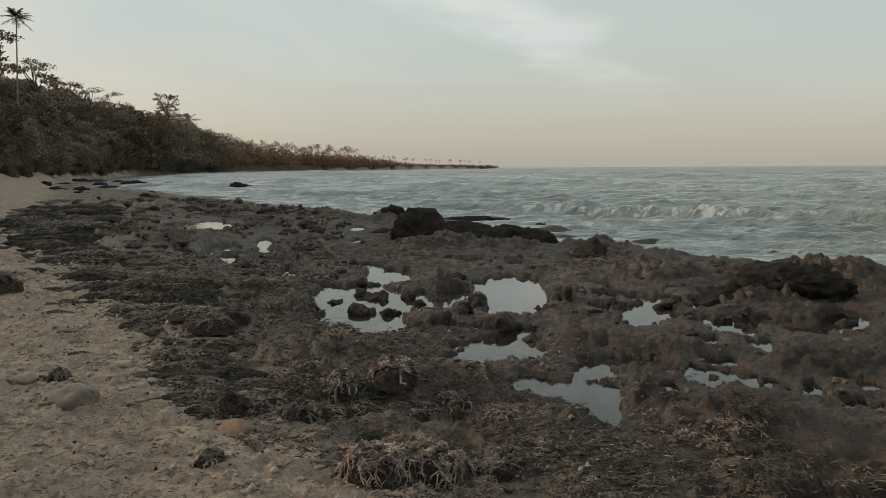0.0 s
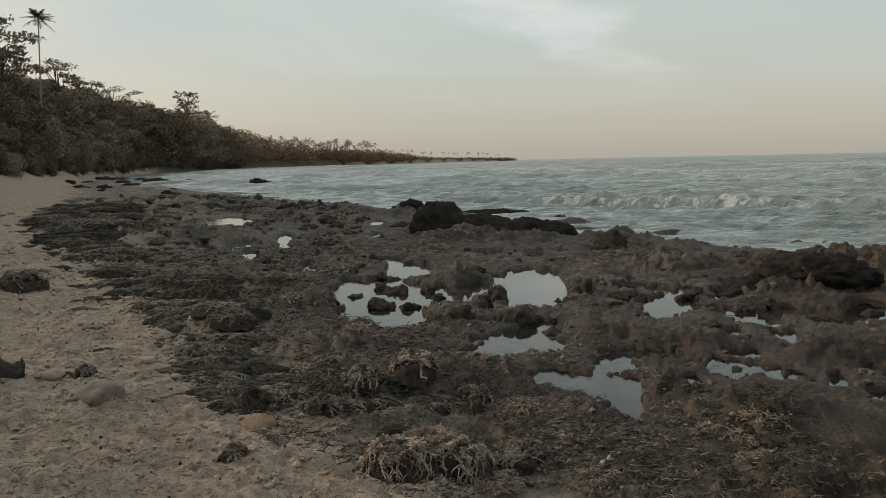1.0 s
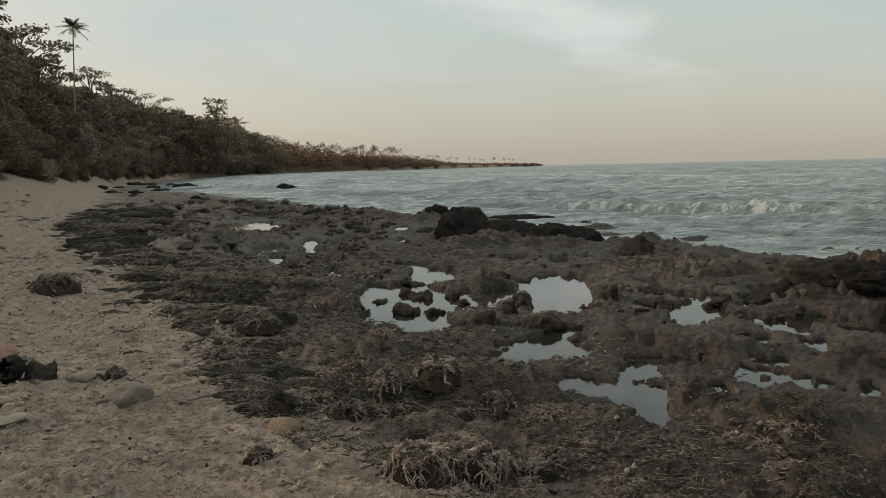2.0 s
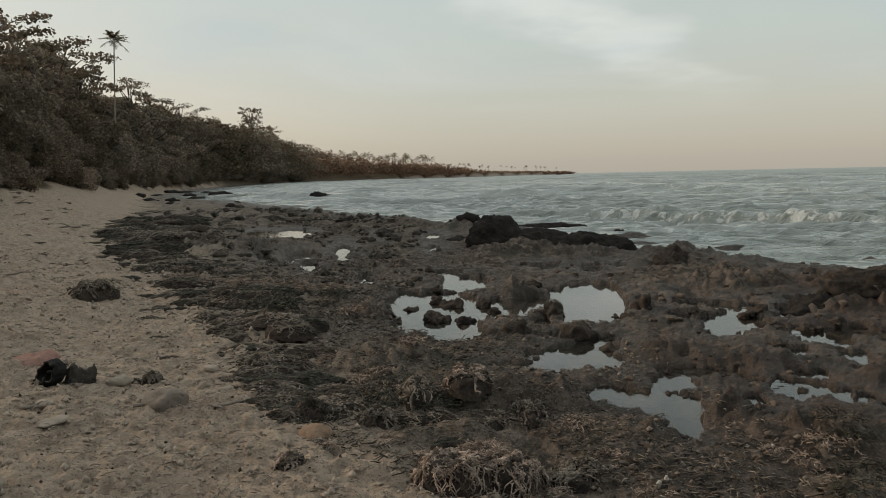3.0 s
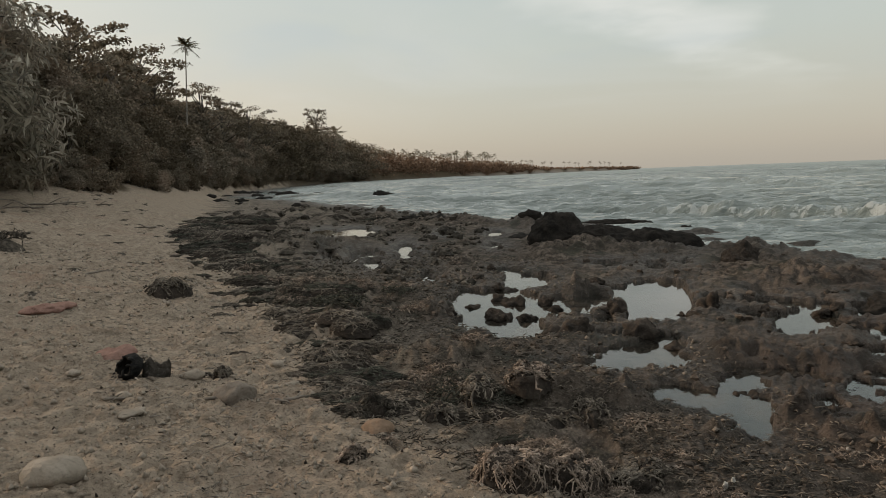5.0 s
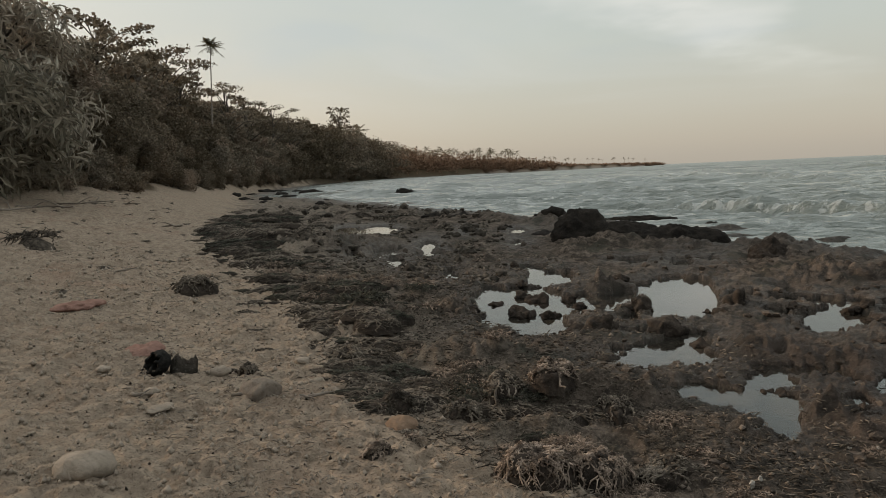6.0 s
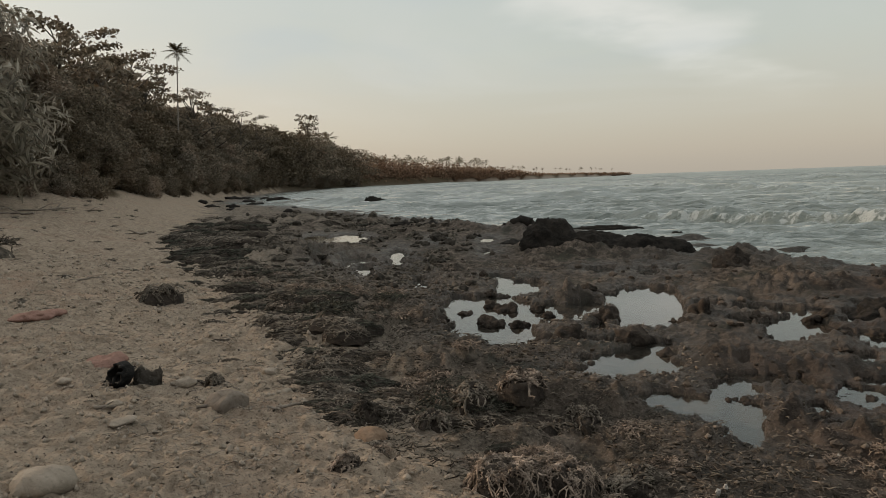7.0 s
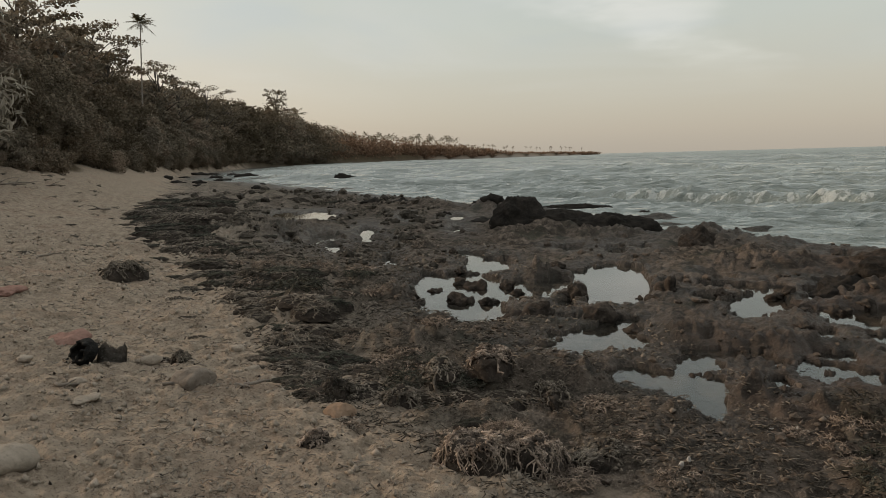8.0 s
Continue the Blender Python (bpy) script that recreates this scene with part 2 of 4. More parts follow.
def grain(x, y, size, seed=0):
    """Gradient noise in the plan, about -0.7 to 0.7, with features of that size."""
    x, y = x / size + seed * 17.31, y / size + seed * 9.77
    ix, iy = np.floor(x).astype(int), np.floor(y).astype(int)
    fx, fy = x - ix, y - iy
    u, v = fx * fx * fx * (fx * (fx * 6 - 15) + 10), fy * fy * fy * (fy * (fy * 6 - 15) + 10)

    def corner(a, b):
        h = PERM[PERM[(ix + a) & 255] + ((iy + b) & 255)]
        return GX[h] * (fx - a) + GY[h] * (fy - b)
    low = corner(0, 0) * (1 - u) + corner(1, 0) * u
    high = corner(0, 1) * (1 - u) + corner(1, 1) * u
    return low * (1 - v) + high * v


def fbm(x, y, size, octaves, seed=0, gain=0.5):
    total, amp = 0.0, 1.0
    for k in range(octaves):
        total = total + amp * grain(x, y, size / 2 ** k, seed + k)
        amp *= gain
    return total


def smooth(v, low, high):
    t = np.clip((v - low) / (high - low), 0, 1)
    return t * t * (3 - 2 * t)


# ---- plan of the coast ----
SHORE = ((-400, 500), (-60, 62), (-20, 31), (0, 14.5), (6, 9.6), (9, 6.9), (11.0, 4.9), (12.5, 3.0), (14, 1.9), (18.3, 0.2), (21.8, -1.6), (25.4, -4.9),
         (31.9, -9.6), (42, -16.3), (52, -22.5), (68, -34), (100, -48), (160, -68), (240, -88), (300, -95), (370, -83), (450, -62), (518, -43), (900, 58), (930, 33), (1100, -900), (4500, -4500))
SAND = ((-400, 480), (-40, 45), (-20, 25), (-12, 12), (-7, 5), (-3, 1.6), (2.4, 0.2), (3.0, -0.2), (3.5, -0.76), (3.9, -1.18), (4.4, -1.55), (5.5, -2.15), (6.9, -3.05), (9.8, -5.1), (17, -10.2), (26, -14.5),
        (52, -28.5), (68, -37), (100, -50.5), (160, -69.5), (240, -89.5), (300, -96.5), (370, -84.5), (450, -63.5), (518, -44.5), (900, 56.5), (930, 31.5), (1100, -910), (4500, -4520))
# rows below y = 0 carry an unseen bank, added to block low light
WOODS = ((-400, 460), (-40, 41), (-20, 20), (-14, 8), (-10, -4), (-6, -12), (0, -17), (23, -19.5), (31, -22.5), (52, -32), (68, -39.5), (100, -52), (160, -71), (240, -91), (300, -98), (370, -86), (450, -65), (518, -46), (900, 55), (930, 30), (1100, -920), (4500, -4540))


def along(line, y):
    """The line's x where the plan has that y."""
    return np.interp(y, [a for a, b in line], [b for a, b in line])


POOL_LEVEL, SEA_LEVEL = -0.05, -0.16
POOLS = []


def hollow(*blobs):
    """A tide pool, or a scatter of them, as a union of ellipses: x, y, half width, half length along the line of sight."""
    POOLS.append(blobs)


hollow((-0.82, 7.55, 0.42, 0.96), (-1.23, 7.79, 0.20, 0.83), (-1.04, 6.67, 0.15, 0.31), (-0.60, 6.47, 0.28, 0.33), (-0.71, 9.34, 0.31, 0.59),
       (-1.07, 10.29, 0.20, 0.36), (-0.20, 7.58, 0.30, 0.52), (0.13, 7.92, 0.24, 0.32))
hollow((0.82, 8.45, 0.37, 0.80), (0.88, 7.70, 0.26, 0.67), (0.64, 7.23, 0.20, 0.39), (0.36, 8.72, 0.20, 0.17))
hollow((0.49, 5.69, 0.26, 0.34), (0.71, 5.95, 0.11, 0.27), (0.31, 5.37, 0.27, 0.23), (-0.01, 5.33, 0.13, 0.11), (0.65, 5.43, 0.15, 0.20))
hollow((1.29, 5.15, 0.28, 0.17), (1.57, 5.05, 0.13, 0.06), (1.05, 4.84, 0.13, 0.30), (0.69, 4.57, 0.30, 0.12), (0.96, 4.38, 0.16, 0.25), (0.95, 4.06, 0.09, 0.20))
hollow((2.03, 7.75, 0.32, 0.18), (2.33, 7.55, 0.15, 0.34), (2.04, 6.92, 0.25, 0.45), (1.78, 6.50, 0.13, 0.22), (2.39, 6.63, 0.18, 0.16), (1.60, 7.13, 0.15, 0.12))
hollow((2.72, 7.33, 0.12, 0.39), (3.07, 7.83, 0.17, 0.30))
hollow((0.24, 6.89, 0.09, 0.14), (0.24, 6.34, 0.09, 0.11), (1.44, 8.05, 0.13, 0.15))
hollow((2.64, 6.29, 0.20, 0.32), (2.96, 6.54, 0.15, 0.24), (3.13, 6.37, 0.28, 0.18), (3.34, 6.16, 0.25, 0.27), (3.80, 6.61, 0.23, 0.40), (3.74, 6.26, 0.10, 0.26))
hollow((2.15, 5.79, 0.11, 0.12), (2.59, 5.61, 0.08, 0.16), (2.42, 5.28, 0.05, 0.08), (2.07, 5.12, 0.11, 0.11), (1.79, 4.78, 0.10, 0.24), (1.98, 4.76, 0.17, 0.10), (2.14, 4.61, 0.13, 0.09))
hollow((3.05, 5.22, 0.12, 0.09), (2.38, 4.48, 0.06, 0.12), (2.78, 4.60, 0.12, 0.07), (2.56, 4.13, 0.12, 0.09), (1.46, 4.50, 0.07, 0.09), (1.44, 4.25, 0.06, 0.07))
hollow((-6.90, 18.21, 0.34, 0.98), (-5.93, 17.99, 0.48, 1.13))
hollow((-4.69, 12.59, 0.09, 0.38), (-4.05, 12.74, 0.26, 0.47), (-4.02, 11.90, 0.12, 0.25), (-3.45, 11.29, 0.14, 0.45), (-3.47, 13.68, 0.14, 0.64), (-3.03, 12.26, 0.27, 0.34), (-2.16, 9.68, 0.13, 0.48))
hollow((-2.04, 16.88, 0.20, 0.48), (-3.35, 17.11, 0.11, 0.41), (-1.71, 14.10, 0.10, 0.33), (0.41, 10.99, 0.22, 0.27), (1.08, 10.84, 0.14, 0.40), (1.50, 11.08, 0.08, 0.21),
       (2.00, 8.38, 0.14, 0.20), (4.02, 10.16, 0.16, 0.25))

# mounds of the reef: x, y, half width, half length, height
SWELLS = [(0.13, 4.32, 0.33, 0.17, 0.15), (-0.31, 4.32, 0.19, 0.17, 0.17), (1.17, 5.62, 0.29, 0.26, 0.13), (1.22, 4.22, 0.30, 0.20, 0.16), (1.66, 3.85, 0.46, 0.28, 0.12),
          (3.40, 7.40, 0.80, 0.30, 0.12), (1.78, 5.42, 0.46, 0.25, 0.09), (2.75, 5.00, 0.52, 0.28, 0.12), (0.58, 4.86, 0.38, 0.10, 0.055), (0.73, 3.86, 0.22, 0.13, 0.10)]
SWELLS += [(-0.87, 5.95, 0.20, 0.20, 0.10), (-1.06, 5.30, 0.50, 0.22, 0.12), (-1.45, 7.00, 0.25, 0.30, 0.16), (0.02, 8.30, 0.28, 0.30, 0.16), (-2.2, 6.2, 0.6, 0.4, 0.14),
           (-3.0, 8.0, 0.8, 0.6, 0.14), (-6.2, 13.5, 2.2, 1.6, 0.25), (4.6, 8.2, 0.7, 0.5, 0.24), (1.2, 12.4, 0.7, 0.5, 0.16), (2.6, 9.0, 0.9, 0.5, 0.14)]


def ragged(x, y):
    """The plan with its small wobbles, which make the pools' outlines uneven."""
    return x + 0.09 * fbm(x, y, 0.34, 3, 31, 0.7), y + 0.22 * fbm(x, y, 0.34, 3, 41, 0.7)


def pool_edge(x, y, blobs, wobbled=None):
    """Below nought inside the pool, about metres outside."""
    wx, wy = wobbled or ragged(x, y)
    best = np.full(np.shape(x), 9.0)
    for bx, by, rx, ry in blobs:
        size = math.hypot(bx, by)
        ux, uy = bx / size, by / size
        a, b = (wx - bx) * uy - (wy - by) * ux, (wx - bx) * ux + (wy - by) * uy
        q = np.sqrt((a / (rx * 1.15)) ** 2 + (b / (ry * (1.2 if by < 10.5 else 1.6))) ** 2)
        best = np.minimum(best, (q - 1) * min(rx, ry))
    return best


def nearest_pool(x, y):
    """The same for the nearest of all the pools."""
    best = np.full(np.shape(x), 9.0)
    close = (np.abs(x + 1.5) < 9.0) & (y > 1.5) & (y < 23.0)
    cx, cy = x[close], y[close]
    if len(cx):
        wobbled = ragged(cx, cy)
        best[close] = np.min([pool_edge(cx, cy, blobs, wobbled) for blobs in POOLS], axis=0)
    return best


def ground_at(x, y, masks=False):
    """Height of the ground, and if asked for its masks."""
    x, y = np.asarray(x, float), np.asarray(y, float)
    near = smooth(np.hypot(x, y), 130.0, 60.0)
    edge = along(SAND, y)
    woods = along(WOODS, y)
    wob = 0.5 * fbm(x, y, 1.6, 4, 3, 0.6) * np.clip(0.35 + np.hypot(x, y) / 14, 0.4, 2.5)
    sand_d = edge - x + wob + 1.3 * fbm(x, y, 3.6, 3, 73, 0.6) * smooth(np.hypot(x, y), 7.0, 14.0)                                   # metres into the sand
    sand = smooth(sand_d + 0.55 * np.clip(grain(x, y, 0.22, 71) + 0.6 * grain(x, y, 0.09, 72), -0.6, 0.6), -0.85, 0.5)
    sea_d = (x - along(SHORE, y)) * 0.72 + 0.5 * fbm(x, y, 2.2, 3, 5)   # metres into the sea
    wood_d = woods - x + 1.5 * fbm(x, y, 5.0, 2, 6)
    # large forms
    rise = np.clip((edge - x) / np.maximum(edge - woods, 1.0), 0, 1)
    base = 1.6 * rise ** 1.2 + 0.05 * fbm(x, y, 7.0, 2, 8)
    # heights up to y = 12: unseen bank raised to shut out low sky and sun
    top = np.interp(y, [-400, -8, -3, 12, 20, 60, 90, 130, 170, 220, 270, 330, 420, 1000], [14, 12, 8.0, 6.0, 5.2, 7.6, 10.5, 12.5, 13.5, 12.5, 10.0, 4.0, 2.5, 1.5])
    base = base + top * (1 - np.exp(-np.maximum(wood_d, 0) * 1.1 / top)) + smooth(wood_d, 0, 60) * 2 * fbm(x, y, 30.0, 3, 9)
    base = base - np.clip(sea_d, 0, 80) * 0.05 - 0.14 * smooth(sea_d, -1.2, 0.6)
    # pools
    pool = nearest_pool(x, y)
    # reef crust
    far = np.hypot(x, y)
    turned = np.degrees(np.arctan2(-x, y))
    built = np.maximum(smooth(turned, -43, -37) * smooth(turned, 55, 49) * smooth(far, 1.6, 2.4), smooth(far, 0.9, 0.5))
    near_fine = smooth(far, 13.0, 7.0) * built
    lumps = (np.abs(grain(x, y, 0.66, 11)) * (0.24 + 0.03 * smooth(far, 9, 15)) * smooth(far, 70, 40) + np.abs(grain(x, y, 0.29, 12)) * 0.17 * smooth(far, 36, 20) * (0.25 + 0.75 * built)
             + np.abs(grain(x, y, 0.13, 13)) * 0.10 * smooth(far, 19, 11) * built + np.abs(grain(x, y, 1.9, 17)) * 0.2 * smooth(far, 9, 16) * smooth(far, 130, 90))
    lumps = lumps + np.abs(grain(x * 0.3, y, 0.42, 18)) * 0.34 * smooth(far, 6, 11) * smooth(far, 60, 35) * built
    small = (np.abs(grain(x, y, 0.29, 12)) * 0.17 + np.abs(grain(x, y, 0.13, 13)) * 0.11) * built * smooth(far, 24, 14)
    crisp = (np.abs(grain(x, y, 0.065, 14)) * 0.048 + np.abs(grain(x, y, 0.034, 15)) * 0.026) * near_fine + (np.abs(grain(x, y, 0.12, 19)) * 0.07 + np.abs(grain(x * 0.6, y, 0.3, 20)) * 0.10 * smooth(far, 20, 14)) * smooth(far, 5, 8) * smooth(far, 26, 18) * built
    reef = (lumps * (0.6 + 0.8 * smooth(grain(x, y, 2.1, 16), -0.3, 0.4)) + crisp - 0.115) * near
    reef = reef * (0.55 + 0.45 * smooth(sand_d, -0.1, -1.3))
    reef = reef * (0.45 + 0.55 * smooth(sea_d, 0.6, -1.5))
    mounds = 0.0
    for sx, sy, rx, ry, h in SWELLS:
        mounds = mounds + h * np.exp(-1.2 * (((x - sx) / rx) ** 2 + ((y - sy) / ry) ** 2) ** 1.3)
    mounds = mounds * smooth(pool, -0.02, 0.11) * (0.72 + 0.9 * np.abs(grain(x, y, 0.25, 38)) + 1.1 * np.abs(grain(x, y, 0.11, 39)))
    # trodden sand with ripples, prints and clods
    prints = 0.03 * fbm(x, y, 0.42, 3, 21, 0.55) + (0.016 * grain(x, y, 0.17, 24) - 0.055 * np.maximum(grain(x, y, 0.075, 25) - 0.16, 0) - 0.045 * np.maximum(grain(x, y, 0.042, 29) - 0.16, 0) + 0.030 * np.abs(grain(x, y, 0.05, 28)) * smooth(grain(x, y, 0.6, 30), -0.2, 0.3)) * near_fine + 0.07 * np.maximum(grain(x, y, 0.33, 27) - 0.2, 0) + 0.05 * fbm(x, y, 1.7, 2, 26)
    prints = prints + (0.06 * np.abs(grain(x * 0.7, y, 0.21, 33)) + 0.06 * np.abs(grain(x * 0.7, y, 0.10, 34))) * near_fine * smooth(grain(x, y, 0.9, 35), -0.35, 0.2)
    prints = prints + (0.16 * np.maximum(grain(x, y, 0.5, 36), 0) + 0.10 * np.abs(grain(x, y, 0.23, 37))) * smooth(far, 6.0, 10.0) * smooth(far, 40.0, 25.0) * built
    z = base + sand * prints * near + (1 - sand) * reef
    shelf = POOL_LEVEL + np.maximum(0.004, 0.6 * small + 0.8 * crisp * (1 - 0.75 * smooth(far, 8.0, 12.0)) - 0.045)
    z = np.where(pool < 0.9, shelf + (z - shelf) * smooth(pool, 0.1, 0.9), z) + (1 - sand) * mounds
    land = smooth(sea_d, 0.3, -0.6) * smooth(pool, 0.5, 0.2)
    keep = POOL_LEVEL + 0.004 + 0.2 * np.clip(pool, 0, 0.2) + crisp * 0.9
    z = np.where(pool > 0, z + land * (np.maximum(z, keep) - z), z)
    floor = POOL_LEVEL - 0.022 - 0.35 * np.clip(-pool, 0, 0.35) + np.minimum(lumps - 0.1, 0.0) * 0.1
    z = np.where(pool <= 0, np.minimum(z, floor), z)
    if not masks:
        return z
    wet = np.maximum(smooth(pool, 0.5, 0.0), smooth(sea_d, -2.5, -0.3))
    red = smooth(x - 0.32 * y + 2.2 * fbm(x, y, 2.5, 3, 51), -1.0, 1.3) * (1 - sand)
    dusty = smooth(sand_d / (0.1 + np.hypot(x, y) / 6.5), -2.0, 0.15) + 0.25 * smooth(fbm(x, y, 1.1, 3, 52), 0.0, 0.4)
    soil = np.maximum(smooth(wood_d, -1.0, -0.3), smooth(y, 150, 180) * smooth(sea_d, 0.2, -0.2))
    sand = sand * smooth(pool, -0.02, 0.1)
    return z, sand, wet, red, np.clip(dusty, 0, 1), soil


def polar(angles, radii):
    """Plan of a sheet round the walk: degrees to the left, metres."""
    a, r = np.meshgrid(np.radians(angles), radii)
    return -np.sin(a) * r, np.cos(a) * r


def sheet(name, x, y, z, mat, attributes=(), keep=None, closed=True):
    """A mesh of quads over rows and columns of points."""
    rows, cols = x.shape
    index = np.arange(rows * cols).reshape(rows, cols)
    nxt = np.roll(index, -1, axis=1) if closed else index[:, 1:]
    cur = index if closed else index[:, :-1]
    quads = np.stack([cur[:-1], cur[1:], nxt[1:], nxt[:-1]], axis=-1).reshape(-1, 4)[:, ::-1]
    verts = np.stack([x, y, z], axis=-1).reshape(-1, 3)
    if keep is not None:
        quads = quads[keep.reshape(-1)[quads].any(axis=1)]
        used = np.unique(quads)
        back = np.zeros(len(verts), int)
        back[used] = np.arange(len(used))
        quads, verts = back[quads], verts[used]
        attributes = [(k, v.reshape(-1)[used]) for k, v in attributes]
    mesh = bpy.data.meshes.new(name)
    mesh.vertices.add(len(verts))
    mesh.vertices.foreach_set("co", verts.astype(np.float32).ravel())
    mesh.loops.add(quads.size)
    mesh.loops.foreach_set("vertex_index", quads.astype(np.int32).ravel())
    mesh.polygons.add(len(quads))
    mesh.polygons.foreach_set("loop_start", np.arange(0, quads.size, 4, dtype=np.int32))
    mesh.polygons.foreach_set("use_smooth", np.ones(len(quads), bool))
    mesh.update(calc_edges=True)
    for key, values in attributes:
        mesh.attributes.new(key, "FLOAT", "POINT").data.foreach_set("value", values.astype(np.float32).ravel())
    mesh.materials.append(mat)
    return new(name, mesh)


def steps(start, stop, ratio, least=0.0):
    out = [start]
    while out[-1] < stop:
        out.append(out[-1] + max(least, out[-1] * ratio))
    return out


# ---- ground ----
angles = np.concatenate([np.arange(-38, 50, 0.132), np.arange(50, 322, 2.0)])
radii = steps(0.0, 2.22, 0.0, 0.074) + steps(2.3, 22.0, 0.0053, 0.0135) + steps(22.5, 130.0, 0.02) + steps(131.5, 420.0, 0.013) + steps(430.0, 4600.0, 0.08)
gx, gy = polar(angles, np.array(radii))
gz, m_sand, m_wet, m_red, m_dusty, m_soil = ground_at(gx, gy, True)
ground = sheet("ground", gx, gy, gz, GROUND, [("sand", m_sand), ("wet", m_wet), ("red", m_red), ("dusty", m_dusty), ("soil", m_soil)])
tagged(ground, "pale sandy beach running into a dark brown weedy reef flat", "ground", kind="structure")
del gx, gy, gz, m_sand, m_wet, m_red, m_dusty, m_soil


# ---- sea ----
def sea_at(x, y):
    """Height of the swell and its foam."""
    d = np.hypot(x, y)
    shore_d = (x - along(SHORE, y)) * 0.72
    deep = smooth(shore_d, -0.5, 7.0)
    z = np.full(np.shape(x), SEA_LEVEL)
    waves = np.random.RandomState(3)
    for k in range(44):
        length = 0.32 * 1.112 ** k
        turn = math.radians(-100 + waves.uniform(-30, 30))
        kx, ky = math.cos(turn) * 2 * math.pi / length, math.sin(turn) * 2 * math.pi / length
        size = (0.0034 * (1 + np.clip((d - 22) / 60, 0, 0.8)) + 0.023 * np.exp(-length / (1.4 + d / 110))) * length ** 0.75 * np.clip((length / (d * np.where(d < 45, 0.0048, 0.0076)) - 2.0) / 2.0, 0, 1)
        phase = kx * x + ky * y + waves.uniform(0, 6.3) + 1.6 * grain(x, y, length * 3.0, k)
        z = z + size * (np.exp(1.3 * np.sin(phase)) - 1.47) * 0.8 * (0.25 + 0.75 * deep)
    foam = np.zeros(np.shape(x))
    # breaking wave, then smaller ones further out
    for ax, ay, left, right, tall, back in ((1.3, 27.3, 0.5, 60.0, 0.42, 1.5), (10.0, 60.0, -12.0, 150.0, 0.34, 4.0), (14.0, 110.0, 10.0, 300.0, 0.34, 6.0), (-12.0, 44.0, -20.0, -2.0, 0.3, 2.0)):
        ux, uy = 0.66, -0.751
        run = (x - ax) * ux + (y - ay) * uy
        off = (x - ax) * -uy + (y - ay) * ux + 0.8 * fbm(run, run * 0 + ax, 5.0, 2, 61, 0.4) + 0.25 * fbm(x, y, 0.8, 2, 67, 0.6)
        span = smooth(run, left - ax - 2.5, left - ax + 4.0) * smooth(run, right, right - 20.0)
        span = span * (0.72 + 0.28 * smooth(grain(run, run * 0 + 3.3 * ax, 4.0, 63), -0.3, 0.25))
        shape = np.where(off < 0, np.exp(-(off / (0.5 * back / 2.6)) ** 2), np.exp(-(off / back) ** 2))
        z = z + tall * span * shape
        ragged = 0.66 + 0.5 * smooth(fbm(x, y, 0.5, 4, 66, 0.7), -0.4, 0.4)
        spill = ragged * smooth(off, -1.5 * back / 2.6, -0.2) * smooth(off, 0.6, 0.0) * span
        wash = smooth(off, -6.0 * back / 2.6, -0.5) * smooth(off, 1.0, 0.0) * span * 0.3
        foam = np.maximum(foam, np.maximum(spill * (0.52 if back < 4.5 else 0.47), wash))
        z = z + 0.06 * spill * np.abs(grain(x, y, 0.35, 64)) * 2
    foam = np.maximum(foam, 0.3 * smooth(shore_d, -0.6, 0.2) * smooth(shore_d, 2.0, 0.4))
    streak = np.abs(grain(x * 0.55 + y * 0.2, y * 1.3, 1.3, 68)) + 0.5 * np.abs(grain(x * 0.6, y * 1.4, 0.6, 69))
    foam = foam + smooth(shore_d, 30, 2) * (0.04 + 0.20 * smooth(streak, 0.22, 0.0))
    return z, foam


angles = np.concatenate([np.arange(-38, 30, 0.19), np.arange(30, 322, 3.0)])
radii = np.array(steps(7.0, 45.0, 0.0046) + steps(45.3, 150.0, 0.0075) + steps(151.0, 800.0, 0.010) + steps(720.0, 4700.0, 0.1))
sx, sy = polar(angles, radii)
sz, s_foam = sea_at(sx, sy)
sea_d = sx - along(SHORE, sy)
sea = sheet("water_sea", sx, sy, sz, SEA, [("foam", s_foam)], keep=sea_d > -3.2)
tagged(sea, "choppy grey-green sea with white breaking waves", "sea", kind="structure")
del sx, sy, sz, s_foam, sea_d

# ---- tide pools ----
for k, blobs in enumerate(POOLS):
    x0, x1 = min(b[0] - b[2] for b in blobs) - 1.0, max(b[0] + b[2] for b in blobs) + 1.0
    y0, y1 = min(b[1] - b[3] for b in blobs) - 0.8, max(b[1] + b[3] for b in blobs) + 0.8
    cell = 0.05 if y1 < 10 else 0.08
    qx, qy = np.meshgrid(np.arange(x0, x1, cell), np.arange(y0, y1, cell))
    inside = pool_edge(qx, qy, blobs) < 0.06
    left_over = {(int(i), int(j)) for i, j in zip(*np.nonzero(inside))}
    while left_over:
        stack, piece = [left_over.pop()], []
        while stack:
            i, j = stack.pop()
            piece.append((i, j))
            for q in ((i + 1, j), (i - 1, j), (i, j + 1), (i, j - 1)):
                if q in left_over:
                    left_over.discard(q)
                    stack.append(q)
        if len(piece) < 8:
            continue
        own = np.zeros(inside.shape, bool)
        own[[i for i, j in piece], [j for i, j in piece]] = True
        pool = sheet("tide_pool", qx, qy, np.full(qx.shape, POOL_LEVEL - 0.0006 * k), POOL, keep=own, closed=False)
        pool.visible_shadow = False
        tagged(pool, "still shallow tide pool mirroring the pale sky", "tide pool", "tide pools on the reef")


